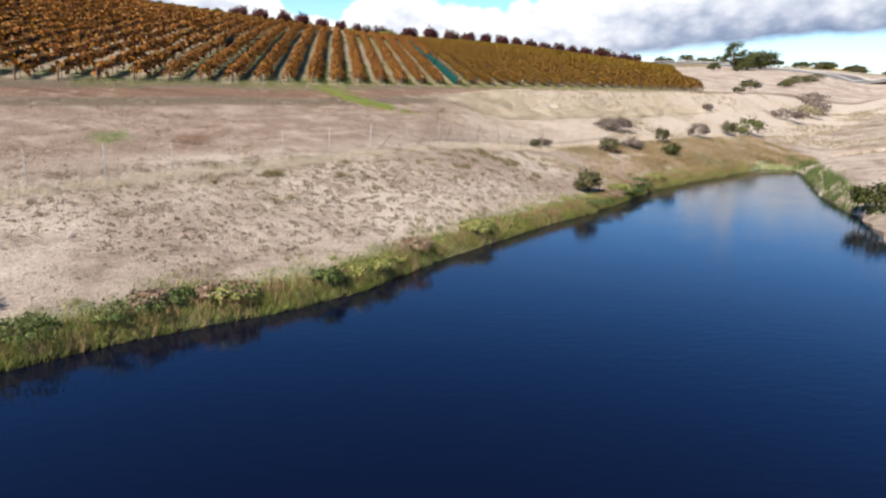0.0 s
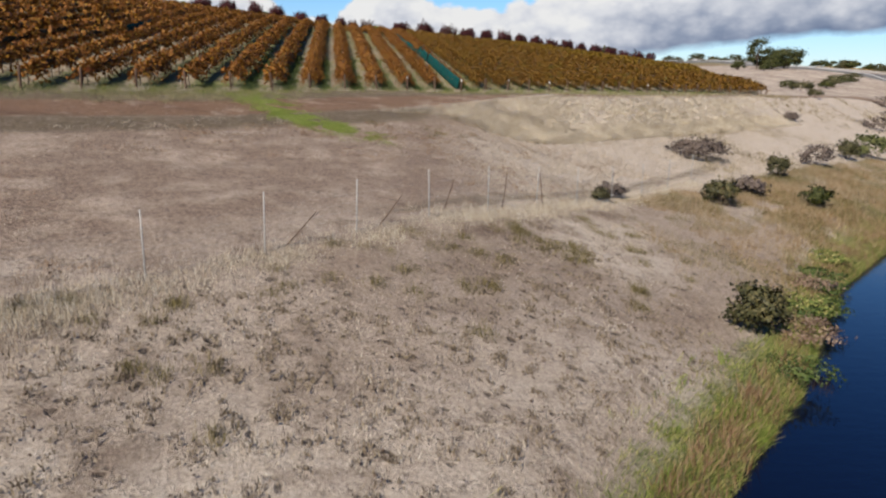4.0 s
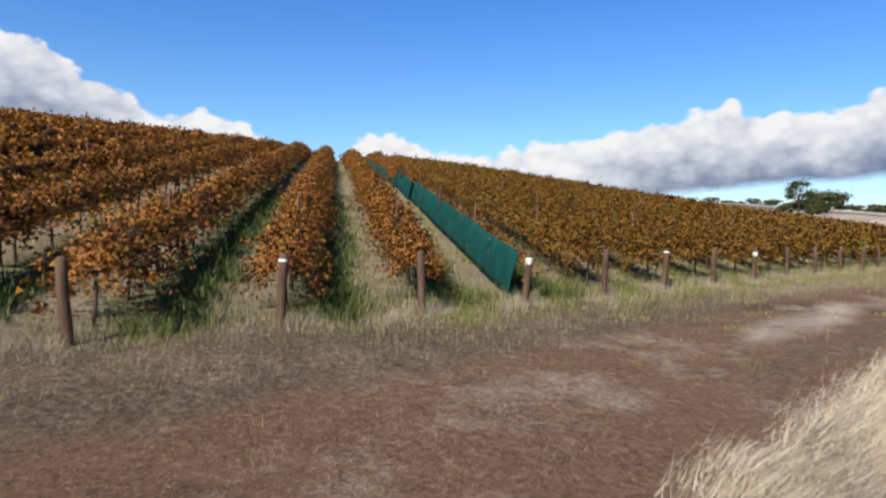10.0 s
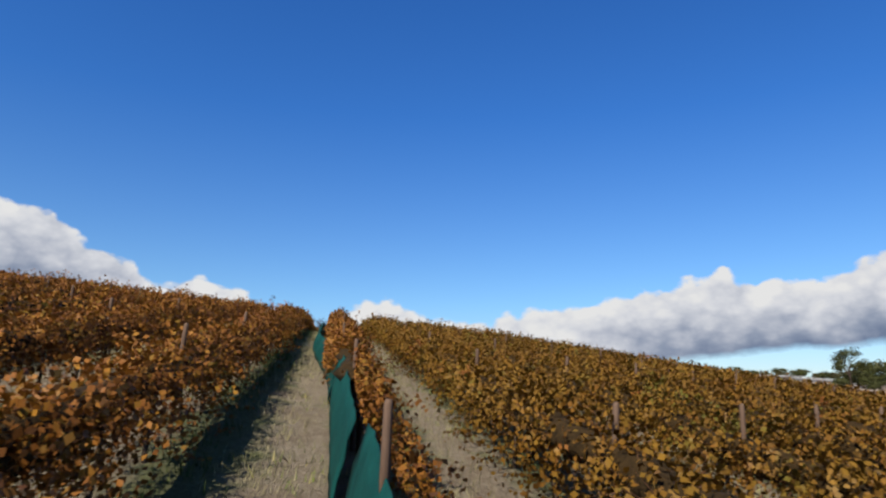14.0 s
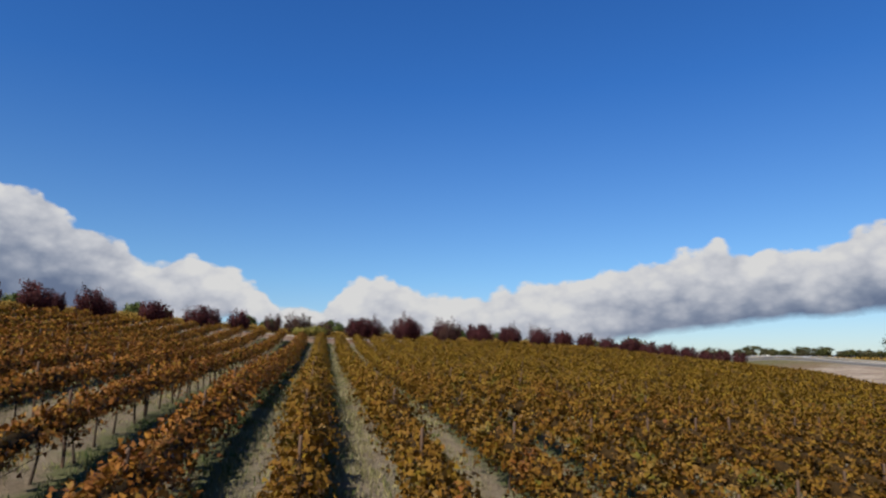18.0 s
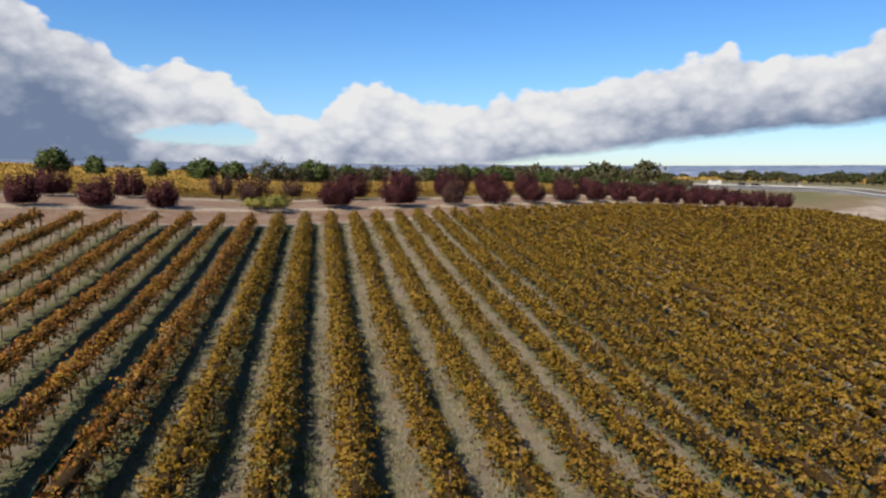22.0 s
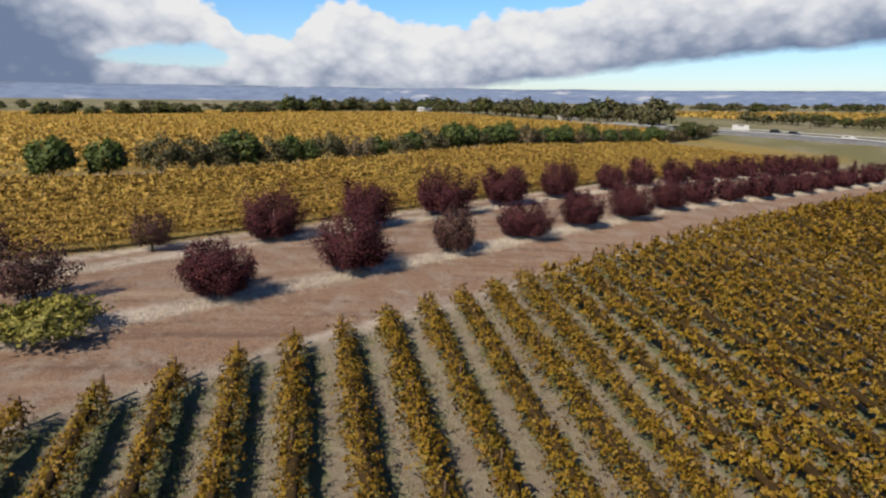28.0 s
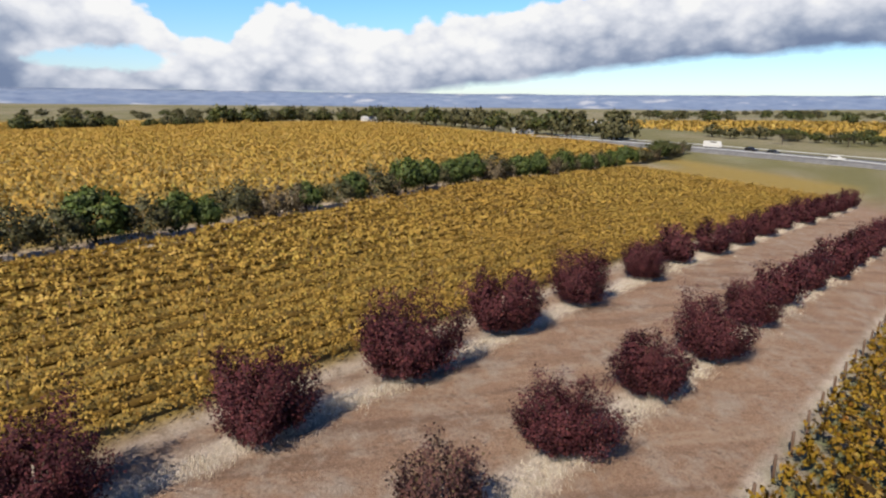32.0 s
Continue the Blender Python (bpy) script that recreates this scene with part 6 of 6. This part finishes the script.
def stones():
    root = new("stone_bank")
    tagged(root, "bank of pale broken limestone rocks below the track", "rocks")
    rnd = np.random.default_rng(15)
    meshes = []
    for i in range(6):
        bm = bmesh.new()
        bmesh.ops.create_icosphere(bm, subdivisions=1, radius=0.5)
        for v in bm.verts:
            v.co *= 1 + 0.45 * (rnd.random() - 0.5)
            v.co.z *= 0.65
        me = bpy.data.meshes.new("stone")
        bm.to_mesh(me)
        bm.free()
        me.materials.append(M_STONE)
        meshes.append(me)
    for i in range(290):
        x = 7 + 38 * rnd.random() ** 1.3
        y = float(head_y(x)) + rnd.uniform(-14.6, -9.2)
        sc = 0.15 + 0.4 * rnd.random() ** 2.2
        ob = under("stone", meshes[i % 6], root, "", pose(x, y, place(x, y) + sc * 0.08, rnd.uniform(-25, 25), rnd.uniform(-25, 25), rnd.uniform(0, 360)))
        ob.scale = (sc * rnd.uniform(0.8, 1.5), sc, sc)
    pv, pf, o = [], [], 0
    src = np.array([v.co for v in meshes[0].vertices])
    tri = np.array([p.vertices[:] for p in meshes[0].polygons])
    for i in range(1500):
        x = 5 + 42 * rnd.random()
        y = float(head_y(x)) + rnd.uniform(-15.5, -8.6)
        sc = rnd.uniform(0.09, 0.22)
        pv.append(src * sc * rnd.uniform(0.7, 1.3, 3) + (x, y, place(x, y)))
        pf.append(tri + o)
        o += len(src)
    under("rubble", mesh_of("rubble", np.concatenate(pv), np.concatenate(pf), M_STONE), root, "small pale stone rubble")["kind"] = "stuff"


shrubs()
stones()


def clods():
    """Loose clods and stones on the trampled paddock and along the tracks."""
    rnd = np.random.default_rng(16)
    src = np.array([(1, 0, 0), (0, 1, 0), (-1, 0, 0), (0, -1, 0), (0, 0, 0.8), (0, 0, -0.8)], float)
    tri = np.array([(0, 1, 4), (1, 2, 4), (2, 3, 4), (3, 0, 4), (1, 0, 5), (2, 1, 5), (3, 2, 5), (0, 3, 5)])
    for label, n, s0, s1, lo, hi, m in (("dark loose clods on the trampled paddock", 5000, -50, -3, 0.015, 0.055, M_CLOD), ("small pale stones in the paddock", 1500, -45, -3, 0.012, 0.04, M_STONE)):
        x, y = scatter(n, -50, 16, s0, s1, 17 + n)
        k = y - head_y(x) > shore_s(x) + 3
        x, y = x[k], y[k]
        sc = rnd.uniform(lo, hi, len(x))[:, None, None]
        c = np.stack([x, y, height(x, y) + 0.02], 1)[:, None, :]
        v = c + src * sc * rnd.uniform(0.6, 1.4, (len(x), 6, 3))
        f = (tri[None] + 6 * np.arange(len(x))[:, None, None]).reshape(-1, 3)
        tagged(new("clods", mesh_of("clods", v.reshape(-1, 3), f, m)), label, "clods", kind="stuff")


M_CLOD = grained("dark_earth_clod", (0.042, 0.030, 0.023), (0.106, 0.074, 0.056), 9, 0.95)
clods()
